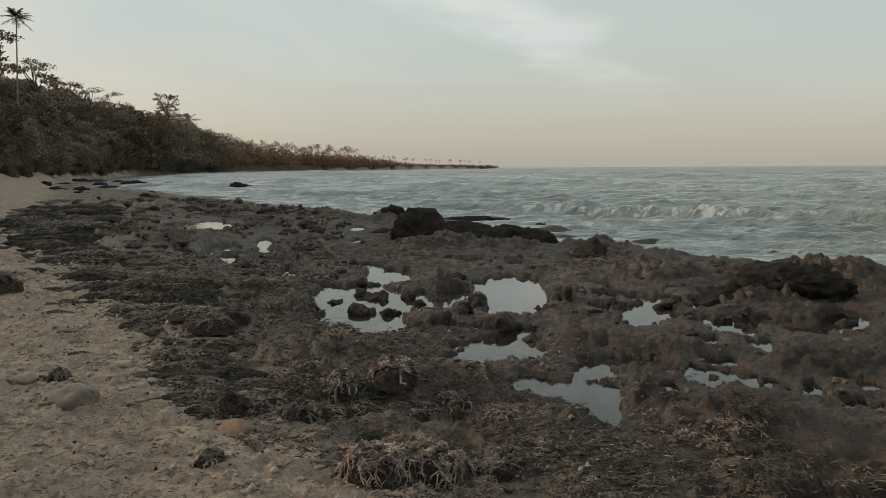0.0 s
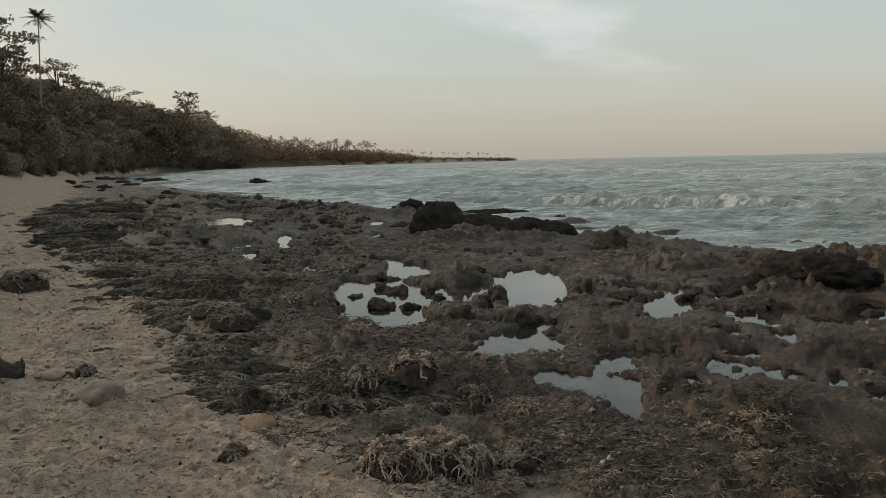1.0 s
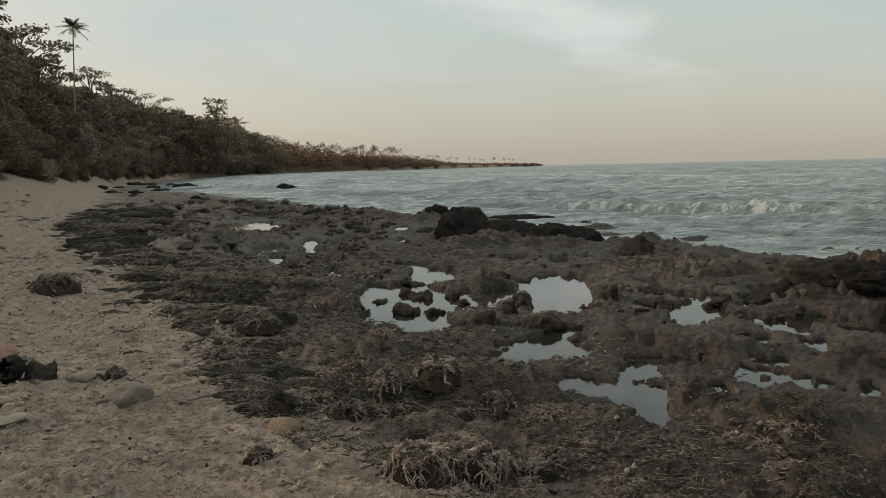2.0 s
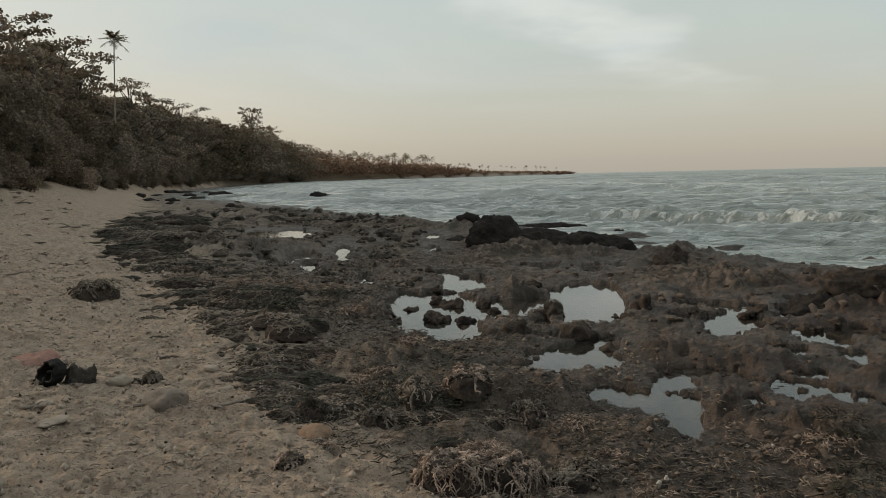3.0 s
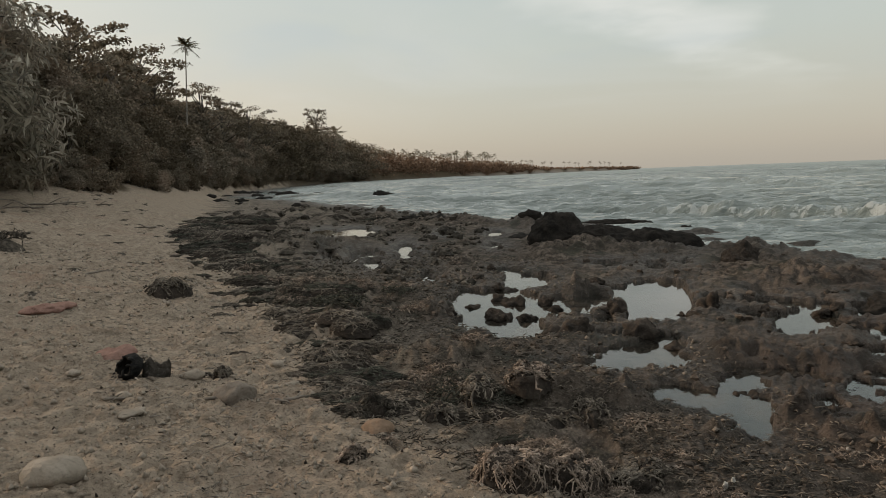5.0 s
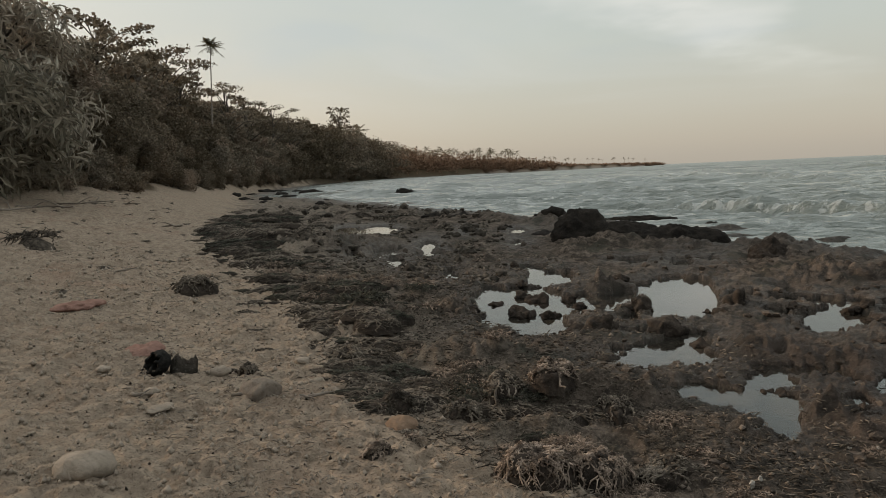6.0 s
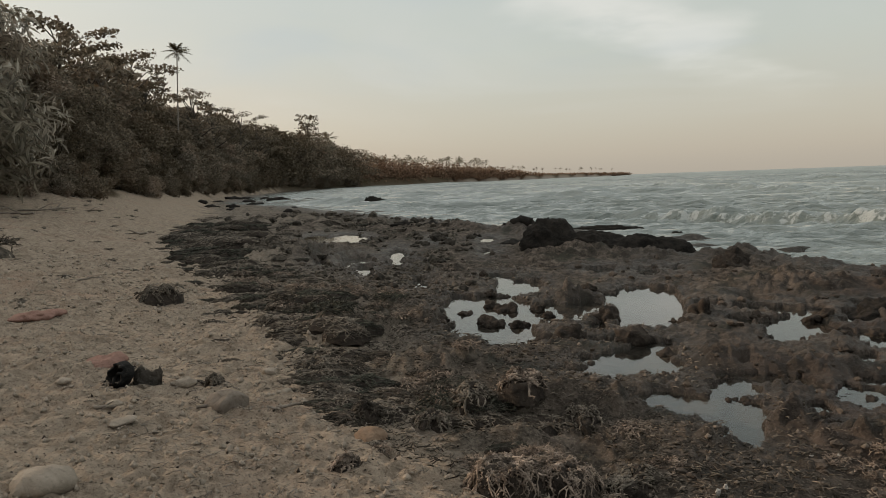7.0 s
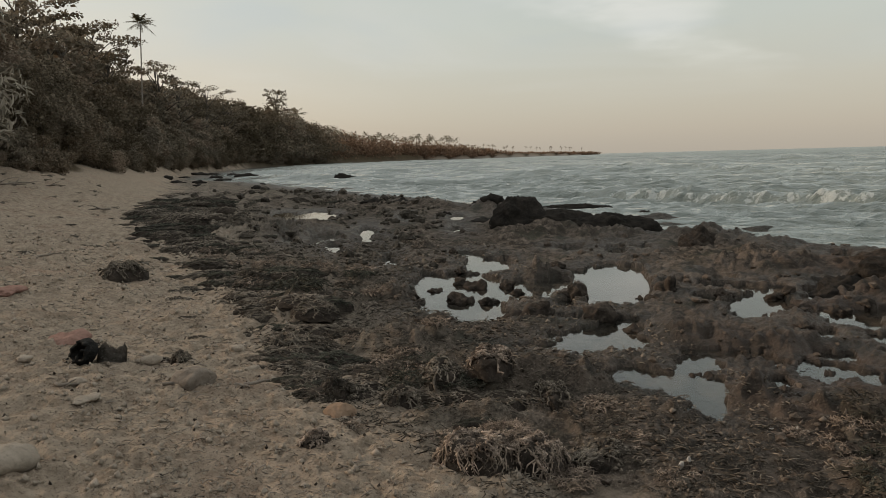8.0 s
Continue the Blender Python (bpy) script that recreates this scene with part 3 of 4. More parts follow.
# ---- makers of things ----
def mesh_of(name, verts, faces, mat, soft=True):
    mesh = bpy.data.meshes.new(name)
    mesh.from_pydata([tuple(v) for v in verts], [], faces)
    mesh.materials.append(mat)
    if soft:
        mesh.polygons.foreach_set("use_smooth", [True] * len(mesh.polygons))
    return mesh


def part(name, mesh, parent, label=""):
    ob = new(name, mesh)
    ob.parent = parent
    if label:
        ob["label"] = label
    return ob


def lift(x, y):
    return float(ground_at(np.array([x]), np.array([y]))[0])


def spot(left, far):
    """The plan's point so many degrees to the left and metres away."""
    return -math.sin(radians(left)) * far, math.cos(radians(left)) * far


def tube(verts, faces, points, widths, sides=5):
    """Adds a tapering tube along points."""
    first = len(verts)
    for k, p in enumerate(points):
        ahead = (points[min(k + 1, len(points) - 1)] - points[max(k - 1, 0)]).normalized()
        side = ahead.cross(Vector((0.31, 0.17, 0.93)))
        side = side.normalized() if side.length > 1e-4 else Vector((1, 0, 0))
        other = ahead.cross(side)
        for j in range(sides):
            a = 2 * math.pi * j / sides
            verts.append(p + (side * math.cos(a) + other * math.sin(a)) * widths[k])
    for k in range(len(points) - 1):
        for j in range(sides):
            a, b = first + k * sides + j, first + k * sides + (j + 1) % sides
            faces.append((a, b, b + sides, a + sides))
    faces.append(tuple(first + j for j in reversed(range(sides))))
    faces.append(tuple(first + (len(points) - 1) * sides + j for j in range(sides)))


def stone(name, mat, seed, x, y, sx, sy, sz, turn=0, sink=0.4, label="", category="rock", group="", rough=0.35, fine=0.03, level=4, flat=0.0, least=-9.0):
    """A lump of that width, depth and height with a pitted skin, sunk into the ground."""
    bm = bmesh.new()
    bmesh.ops.create_icosphere(bm, subdivisions=level, radius=1.0)
    shift = Vector((seed * 3.7, seed * 1.3, seed * 2.1))
    half = Vector((sx, sy, sz)) * 0.5
    mean = (half.x + half.y + half.z) / 3
    for v in bm.verts:
        p = v.co.normalized()
        c = Vector((p.x * half.x, p.y * half.y, p.z * half.z))
        if flat and p.x > flat:
            c.x = half.x * (flat + (p.x - flat) * 0.15)
        w = c / mean
        swell = rough * (noise.noise(w * 1.1 + shift) + 0.6 * noise.noise(w * 2.3 + shift))
        q = c / 0.11
        pits = fine * (2 * abs(noise.noise(q + shift)) + 1.2 * abs(noise.noise(q * 2.3 + shift)) + 0.7 * abs(noise.noise(q * 5 + shift)) - 0.9)
        v.co = c * (1 + swell) + p * pits
    mesh = bpy.data.meshes.new(name)
    bm.to_mesh(mesh)
    bm.free()
    mesh.materials.append(mat)
    mesh.polygons.foreach_set("use_smooth", [True] * len(mesh.polygons))
    ob = new(name, mesh)
    ob.matrix_basis = pose(x, y, max(lift(x, y), least) + sz * (0.5 - sink), 0, 0, turn)
    return tagged(ob, label, category, group)


def weed_mesh(name, mat, seed, strands, reach, tall, width, curl=0.5, mound=0.0, nubs=7):
    """A tangle of branching strands over a rough cushion."""
    rnd = random.Random(seed)
    verts, faces = [], []
    if mound:
        rings, around = 7, 18
        for k in range(rings):
            f = k / (rings - 1)
            for j in range(around):
                a = 2 * math.pi * j / around
                r = reach * 0.55 * math.sin(f * math.pi / 2) * (1 + 0.35 * noise.noise(Vector((math.cos(a) * 1.6 + seed, math.sin(a) * 1.6, f * 2))))
                z = mound * math.cos(f * math.pi / 2) * (1 + 0.5 * noise.noise(Vector((math.cos(a) * 3, math.sin(a) * 3 + seed, f * 4)))) - 0.09 * f
                verts.append(Vector((math.cos(a) * r, math.sin(a) * r, z)))
        for k in range(rings - 1):
            for j in range(around):
                a, b = k * around + j, k * around + (j + 1) % around
                faces.append((a, a + around, b + around, b))
    cut_v, cut_f = len(verts), len(faces)
    for s in range(strands):
        a = rnd.uniform(0, 2 * math.pi)
        r = reach * 0.55 * math.sqrt(rnd.random())
        p = Vector((math.cos(a) * r, math.sin(a) * r, mound * max(0.0, 1 - (r / reach) ** 2) + 0.012))
        out = a + rnd.uniform(-1.1, 1.1)
        d = Vector((math.cos(out), math.sin(out), rnd.uniform(0.0, 0.9))).normalized()
        length, count = rnd.uniform(0.4, 1.0) * reach * 0.5, 6
        w = width * rnd.uniform(0.7, 1.3)
        points = [p.copy()]
        for k in range(count):
            d = (d + Vector((rnd.uniform(-curl, curl), rnd.uniform(-curl, curl), rnd.uniform(-curl, curl) * 0.5 - 0.22))).normalized()
            p = p + d * length / count
            p.z = min(max(p.z, 0.006), tall)
            points.append(p.copy())
        tube(verts, faces, points, [w * (1 - 0.65 * k / count) for k in range(count + 1)], 3)
        for k in range(nubs):
            f = rnd.random() * (count - 0.01)
            q = points[int(f)].lerp(points[int(f) + 1], f - int(f))
            e = Vector((rnd.uniform(-1, 1), rnd.uniform(-1, 1), rnd.uniform(-0.3, 1))).normalized() * rnd.uniform(0.012, 0.034)
            side = e.cross(Vector((0.3, 0.5, 0.8))).normalized() * w * 0.75
            other = e.normalized().cross(side)
            first = len(verts)
            verts.extend([q + side, q - side * 0.5 + other * 0.86, q - side * 0.5 - other * 0.86, q + e])
            faces.extend([(first, first + 1, first + 3), (first + 1, first + 2, first + 3), (first + 2, first, first + 3)])
    return (mesh_of(name + "_cushion", verts[:cut_v], faces[:cut_f], DARK_WEED), mesh_of(name + "_strands", verts[cut_v:], [tuple(i - cut_v for i in f) for f in faces[cut_f:]], mat))


def leaves(verts, faces, rnd, centre, spread, count, size, droop=0.0, narrow=0.5):
    """Adds folded leaf sprays scattered round a centre."""
    for _ in range(count):
        while True:
            o = Vector((rnd.uniform(-1, 1), rnd.uniform(-1, 1), rnd.uniform(-1, 1)))
            if o.length < 1:
                break
        c = centre + Vector((o.x * spread[0], o.y * spread[1], o.z * spread[2]))
        d = Vector((rnd.uniform(-1, 1), rnd.uniform(-1, 1), rnd.uniform(-0.7, 0.8) - droop)).normalized()
        s = d.cross(Vector((rnd.uniform(-1, 1), rnd.uniform(-1, 1), rnd.uniform(0.2, 1)))).normalized()
        up = s.cross(d)
        l = size * rnd.uniform(0.6, 1.4)
        w = l * narrow * rnd.uniform(0.7, 1.2)
        first = len(verts)
        verts.extend([c, c + d * l * 0.5 + s * w + up * l * 0.12, c + d * l, c + d * l * 0.5 - s * w + up * l * 0.12])
        faces.append((first, first + 1, first + 2))
        faces.append((first, first + 2, first + 3))


def shrub(seed, count=1800, size=0.25, mat=LEAF):
    """A round, ragged shrub about 4 m wide and 3.6 m tall, on several stems."""
    rnd = random.Random(seed)
    base = new("shrub")
    verts, faces = [], []
    lobes = []
    for k in range(9):
        a, r = rnd.uniform(0, 6.28), 1.5 * math.sqrt(rnd.random())
        lobes.append((Vector((math.cos(a) * r, math.sin(a) * r, rnd.uniform(0.7, 2.9) - r * 0.35)), rnd.uniform(0.55, 1.0)))
    for c, s in lobes:
        leaves(verts, faces, rnd, c, (s, s, s * 0.75), count // 9, size, 0.1, 0.42)
    leaves(verts, faces, rnd, Vector((0, 0, 0.9)), (1.7, 1.7, 0.9), count // 4, size, 0.1, 0.42)
    crown = part("crown", mesh_of("shrub_crown", verts, faces, mat, False), base)
    stems_v, stems_f = [], []
    for c, s in lobes[:5]:
        mid = c * 0.5 + Vector((rnd.uniform(-0.2, 0.2), rnd.uniform(-0.2, 0.2), 0.1))
        tube(stems_v, stems_f, [Vector((c.x * 0.1, c.y * 0.1, -0.4)), mid, c], [0.07, 0.05, 0.02], 5)
    part("stem", mesh_of("shrub_stem", stems_v, stems_f, BARK), base)
    return base


def tree(seed, tall, wide, clumps, per_clump, size, lean=0.0, bare=0.35, bark=BARK, mat=LEAF, droop=0.0, layered=0.5, width=0.02, clump=0.16):
    """A tree with a bent tapered trunk, limbs, and leaf clumps with gaps between them."""
    rnd = random.Random(seed)
    base = new("tree")
    tv, tf = [], []
    top = Vector((lean * tall, rnd.uniform(-0.05, 0.05) * tall, tall * 0.82))
    spine = [Vector((0, 0, -0.8))] + [top * f + Vector((rnd.uniform(-0.02, 0.02) * tall, rnd.uniform(-0.02, 0.02) * tall, 0)) for f in (0.25, 0.5, 0.75, 1.0)]
    tube(tv, tf, spine, [tall * width * w for w in (1.25, 1.0, 0.8, 0.55, 0.2)], 7)
    part("trunk", mesh_of("tree_trunk", tv, tf, bark), base)
    cv, cf = [], []
    for k in range(clumps):
        f = bare + (1 - bare) * (k + rnd.random()) / clumps
        start = top * min(f * 0.95, 0.98)
        a = k * 2.4 + rnd.uniform(-0.5, 0.5)
        r = wide * 0.5 * (0.35 + 0.65 * rnd.random()) * (1.15 - 0.55 * max(0.0, (f - 0.55) / 0.45))
        end = Vector((start.x + math.cos(a) * r, start.y + math.sin(a) * r, start.z + rnd.uniform(0.05, 0.2) * tall * (1 - droop)))
        mid = (start + end) * 0.5 + Vector((0, 0, 0.04 * tall))
        lv, lf = [], []
        tube(lv, lf, [start - Vector((0, 0, 0.04 * tall)), mid, end], [tall * width * 0.4, tall * width * 0.25, tall * width * 0.07], 5)
        part("limb", mesh_of("tree_limb", lv, lf, bark), base)
        s = wide * clump * rnd.uniform(0.7, 1.3)
        leaves(cv, cf, rnd, end, (s, s, s * layered), per_clump, size, droop, 0.42 if droop < 0.5 else 0.11)
        leaves(cv, cf, rnd, mid.lerp(end, 0.4), (s * 0.7, s * 0.7, s * layered * 0.7), per_clump // 3, size, droop, 0.42 if droop < 0.5 else 0.11)
    part("crown", mesh_of("tree_crown", cv, cf, mat, False), base)
    return base


def palm(seed, tall, reach, fronds=16, fine=11, bark=PALE_BARK):
    """A coconut palm: ringed, slightly bent trunk and arching fronds of separate leaflets."""
    rnd = random.Random(seed)
    base = new("palm_tree")
    tv, tf = [], []
    bend = rnd.uniform(-0.06, 0.06)
    spine = [Vector((bend * tall * f * f, 0.02 * tall * math.sin(f * 3), tall * f - 0.4 * (f == 0))) for f in (0, 0.2, 0.4, 0.6, 0.8, 1.0)]
    tube(tv, tf, spine, [0.17, 0.10, 0.085, 0.08, 0.075, 0.07], 7)
    part("trunk", mesh_of("palm_trunk", tv, tf, bark), base)
    head = spine[-1]
    for k in range(fronds):
        verts, faces = [], []
        a = k * 2.39996 + rnd.uniform(-0.2, 0.2)
        lift_angle = radians(rnd.uniform(-28, 78))
        points = []
        for j in range(7):
            f = j / 6
            flat_run = reach * (f * math.cos(lift_angle) + 0.22 * f * f * math.sin(max(lift_angle, 0.0)))
            points.append(head + Vector((math.cos(a) * flat_run, math.sin(a) * flat_run, reach * (f * math.sin(lift_angle) - 0.38 * f * f))))
        tube(verts, faces, points, [0.035 * (1 - 0.8 * j / 6) * reach / 2.4 for j in range(7)], 3)
        side = Vector((-math.sin(a), math.cos(a), 0))
        for j in range(fine):
            f = 0.12 + 0.88 * (j + 0.5) / fine
            i = min(int(f * 6), 5)
            c = points[i].lerp(points[i + 1], f * 6 - i)
            d = (points[i + 1] - points[i]).normalized()
            l = reach * 0.30 * math.sin(math.pi * (0.15 + 0.8 * f))
            for turn in (-1, 1):
                tip = c + side * turn * l * 0.8 + d * l * 0.55 + Vector((0, 0, -l * rnd.uniform(0.15, 0.6)))
                first = len(verts)
                w = d * reach * 0.035
                verts.extend([c - w, c + w, tip])
                faces.append((first, first + 1, first + 2))
        part("frond", mesh_of("palm_frond", verts, faces, PALM_LEAF, False), base)
    return base


def place(ob, x, y, turn=0.0, size=1.0, tall=1.0, sink=0.0, z=None):
    ob.matrix_basis = pose(x, y, (lift(x, y) if z is None else z) - sink, 0, 0, turn) @ Matrix.Diagonal((size, size, size * tall, 1))
    return ob


def copy_to(ob, x, y, turn=0.0, size=1.0, tall=1.0, sink=0.0):
    made = copy_thing(ob, Matrix.Identity(4))
    return place(made, x, y, turn, size, tall, sink)


# ---- woods on the hill ----
SHRUB_LABEL = "dense dark brown-green shrub on the slope above the beach"
kinds = [shrub(k, 4400, 0.135) for k in range(5)] + [shrub(5 + k, 3200, 0.17) for k in range(4)]
for k, ob in enumerate(kinds):
    tagged(ob, SHRUB_LABEL, "shrub", "shrubs on the hillside")
rnd = random.Random(5)
first_of = [True] * 9
spots = []
for row, (back, step) in enumerate(((-0.3, 1.0), (0.9, 1.7), (2.4, 2.6), (4.0, 3.4), (8.0, 4.4), (13.0, 5.4), (19.0, 6.4), (27.0, 8.0), (36.0, 9.0))):
    y = 12.0 + rnd.random() * 2
    while y < 310:
        gap = step * (0.72 + y / 62)
        x = float(along(WOODS, y)) - back - rnd.uniform(-0.8, 0.8)
        left = math.degrees(math.atan2(-x, y))
        if 14 < left < 56:
            spots.append((x, y, row))
        y += gap * rnd.uniform(0.8, 1.2)
for x, y, row in spots:
    k = rnd.randrange(5) if math.hypot(x, y) < 55 and 0 < row < 4 else 5 + rnd.randrange(4)
    size = rnd.uniform(0.75, 1.15) * (0.42, 0.8, 0.95, 1.15, 1.3, 1.4, 1.4, 1.4, 1.4)[row] * (0.80 + min(y, 300) / 120)
    if first_of[k]:
        place(kinds[k], x, y, rnd.uniform(0, 360), size, rnd.uniform(0.85, 1.15), 0.3)
        first_of[k] = False
    else:
        copy_to(kinds[k], x, y, rnd.uniform(0, 360), size, rnd.uniform(0.85, 1.15), 0.3 if row else 0.1)


def planted(maker, left, far, top, label, category="tree", group="", turn=0, **more):
    """Grows a tree at a bearing and distance until its top stands at that elevation (degrees)."""
    x, y = spot(left, far)
    z = lift(x, y)
    ob = maker(tall=far * math.tan(radians(top)) + EYE - z, **more)
    place(ob, x, y, turn, 1.0, 1.0, 0.0, z)
    return tagged(ob, label, category, group)


RIDGE = "dark spreading tree with open crown on the ridge"
for seed, (left, far, top, wide) in enumerate(((38.3, 50, 12.6, 9.0), (36.6, 60, 11.6, 8.0), (33.8, 78, 10.7, 10.0), (32.7, 84, 9.2, 7.0), (29.2, 104, 8.1, 9.5), (27.8, 120, 7.3, 10.0),
                                               (26.2, 142, 6.2, 10.5), (24.9, 170, 5.5, 12.0), (40.5, 48, 11.0, 8.0), (34.9, 70, 9.2, 6.0))):
    planted(lambda tall, **k: tree(40 + seed, tall, wide, 16 if far > 70 else 13, 100 if far > 70 else 88, 0.25, 0.05, 0.42 if far > 70 else 0.5, BARK, LEAF, 0.0, 0.28, 0.016, 0.13 if far > 70 else 0.115), left, far, top, RIDGE, "tree", "trees on the ridge", seed * 50)
for seed, (left, far, top) in enumerate(((24.3, 184, 4.6), (23.3, 200, 4.2), (22.3, 222, 4.2), (21.4, 248, 4.2), (20.5, 270, 4.1), (19.8, 285, 3.6), (18.7, 306, 3.2), (17.7, 325, 2.8))):
    planted(lambda tall: tree(80 + seed, tall, 10.0 * far / 140, 26, 90, 0.7, 0.0, -0.1, BARK, LEAF, 0.0, 0.5, 0.016, 0.17), left, far, top, "broad leafy tree at the end of the hill", "tree", "trees at the end of the hill", seed * 70)
planted(lambda tall: tree(60, tall, 5.0, 14, 50, 0.35, 0.0, 0.5, PALE_BARK, LEAF, 0.0, 0.5, 0.03), 35.4, 60, 9.4, "slender tree with a bare pale trunk among the shrubs")
planted(lambda tall: tree(61, tall, 11.0, 26, 30, 0.5, 0.03, 0.62, BARK, LEAF, 0.0, 0.4, 0.012, 0.11), 21.1, 252, 5.9, "tall thin tree with sparse airy crown")
planted(lambda tall: palm(62, tall - 0.7, 1.85, 24), 30.6, 97, 10.5, "tall slender coconut palm rising above the hillside shrubs", "palm tree")
planted(lambda tall: palm(63, tall, 5.0, 16), 19.4, 300, 3.6, "small dark palm at the end of the hill", "palm tree")
# leafy tree that overhangs the top of the beach
planted(lambda tall: tree(64, tall, 4.8, 34, 120, 0.42, 0.0, 0.12, BARK, DRY_LEAF, 0.75, 0.85, 0.02, 0.16), 43.9, 29, 15.5, "grey-green tree with long drooping leaves overhanging the sand")
planted(lambda tall: tree(65, tall, 6.0, 34, 140, 0.44, 0.0, 0.1, BARK, DRY_LEAF, 0.75, 0.8, 0.02, 0.16), 48.5, 24, 13.5, "grey-green tree with long drooping leaves overhanging the sand")

# ---- far coast ----
far_palms = [palm(70 + k, 9.0, 2.9, 14, 6, BARK) for k in range(3)]
for ob in far_palms:
    tagged(ob, "distant coconut palm on the low sunlit coast", "palm tree", "palms along the far coast")
rnd = random.Random(9)
count = 0
for k in range(95):
    f = k / 94
    left = 18.6 - 22.0 * f + rnd.uniform(-0.25, 0.25)
    y = float(np.interp(left, [-4, 5, 8, 13, 19], [885, 518, 452, 372, 285])) + rnd.uniform(0, 30)
    x = -math.tan(radians(left)) * y - rnd.uniform(1, 6)
    size = rnd.uniform(0.85, 1.2) * (1.0 if left > 6 else 0.6)
    if left < 6 and rnd.random() < 0.25:
        continue
    ob = place(far_palms[count], x, y, rnd.uniform(0, 360), size) if count < 3 else copy_to(far_palms[rnd.randrange(3)], x, y, rnd.uniform(0, 360), size)
    count += 1
verts, faces = [], []
for k in range(420):
    left = 20.5 - 24.5 * k / 419
    y = float(np.interp(left, [-4, 5, 8, 13, 19, 21], [895, 522, 456, 376, 289, 255])) + rnd.uniform(0, 9)
    x = -math.tan(radians(left)) * y - rnd.uniform(-2, 5)
    h = float(np.interp(left, [-4, 3, 6, 8, 12, 17, 21], [3.0, 4.5, 9.0, 10.0, 11.5, 14.0, 15.0])) * rnd.uniform(0.7, 1.15)
    leaves(verts, faces, rnd, Vector((x, y, 0.3 + h * 0.45)), (3.0 + y * 0.004, 2.6, h * 0.60), 120, 0.75 + y * 0.0006, 0.0, 0.45)
woods = new("coastal_woods", mesh_of("coastal_woods", verts, faces, COAST_LEAF, False))
tagged(woods, "low brown woods along the distant coast", "woods", kind="stuff")

# ---- rocks of the reef ----
REEF = "dark brown pitted reef rock between tide pools"
for k, (x, y, w, d, h, turn) in enumerate(((-1.15, 7.6, 0.2, 0.18, 0.10, 20), (-0.73, 7.85, 0.24, 0.25, 0.22, -10), (-0.82, 7.0, 0.22, 0.25, 0.2, 50), (-0.54, 6.95, 0.22, 0.2, 0.16, 0), (-0.39, 7.8, 0.18, 0.2, 0.18, 80),
                                           (-0.24, 7.45, 0.15, 0.15, 0.13, 10), (-0.94, 8.05, 0.18, 0.2, 0.14, 140), (0.97, 7.2, 0.07, 0.07, 0.09, 60), (-0.05, 6.25, 0.36, 0.26, 0.28, 30), (-0.3, 6.2, 0.2, 0.22, 0.18, 99),
                                           (0.52, 6.25, 0.34, 0.26, 0.24, 15), (0.35, 7.2, 0.22, 0.24, 0.34, 40), (1.27, 7.35, 0.23, 0.26, 0.3, 5), (2.22, 7.2, 0.16, 0.14, 0.12, 77), (3.72, 6.42, 0.22, 0.14, 0.08, 35), (2.62, 6.62, 0.2, 0.2, 0.14, 12))):
    stone("reef_rock", REEF_ROCK, k, x, y, w, d, h, turn, 0.6, REEF, "rock", "rocks on the reef", 0.5, 0.03, least=POOL_LEVEL - 0.01)
rnd = random.Random(17)
for k, blobs in enumerate(POOLS[:9]):
    made = 0
    while made < (6, 4, 4, 5, 4, 1, 0, 4, 1)[k]:
        bx, by, rx, ry = rnd.choice(blobs)
        x, y = bx + rnd.uniform(-1.3, 1.3) * rx, by + rnd.uniform(-1.2, 1.2) * ry
        edge = float(pool_edge(np.array([x]), np.array([y]), blobs)[0])
        if -0.06 < edge < 0.06:
            w = rnd.uniform(0.06, 0.15) * (0.6 + y / 14)
            stone("reef_rock", REEF_ROCK, 200 + 10 * k + made, x, y, w, w * rnd.uniform(0.7, 1.3), w * rnd.uniform(0.35, 0.5) + 0.02, rnd.uniform(0, 180), 0.5, REEF, "rock", "rocks on the reef", 0.5, 0.02, 4, least=POOL_LEVEL - 0.02)
            made += 1
BLACK = "black wet rock at the edge of the sea"
for k, (x, y, w, d, h, turn) in enumerate(((-0.45, 13.9, 1.05, 0.8, 0.98, 10), (0.3, 13.7, 1.5, 0.8, 0.82, -8), (1.2, 13.2, 1.8, 0.7, 0.62, 14), (2.32, 10.95, 0.5, 0.45, 0.62, 0), (4.3, 9.0, 1.2, 0.5, 0.3, 5),
                                           (3.75, 7.5, 1.0, 0.5, 0.42, -12), (3.15, 7.5, 0.9, 0.5, 0.36, 30), (0.9, 21.0, 2.2, 0.6, 0.36, 3), (-1.9, 22.9, 0.8, 0.4, 0.24, 0), (2.6, 18.6, 0.6, 0.3, 0.24, 50),
                                           (-33, 76, 2.4, 1.4, 1.3, 20), (-24.1, 64.7, 3.9, 1.5, 1.4, -10), (-15.9, 55.3, 3.2, 1.2, 1.5, 8))):
    stone("sea_rock", BLACK_ROCK if y > 12 or (x > 3 and y < 8) else REEF_ROCK, 20 + k, x, y, w * 1.15, d * 1.1, h * 1.1, turn, 0.6, BLACK, "rock", "rocks at the sea's edge", 0.22, 0.035 if w < 2.5 else 0.12, 5)

rnd = random.Random(21)
for k in range(26):
    y = 15 + 75 * rnd.random() ** 1.4
    x = float(along(SHORE, y)) + rnd.uniform(-3.0, 1.2) * (0.5 + y / 30)
    w = rnd.uniform(0.3, 0.75) * (0.5 + y / 32)
    stone("sea_rock", BLACK_ROCK, 60 + k, x, y, w, w * rnd.uniform(0.4, 0.8), w * rnd.uniform(0.25, 0.42), rnd.uniform(0, 180), 0.55, BLACK, "rock", "rocks at the sea's edge", 0.45, 0.05, 3)

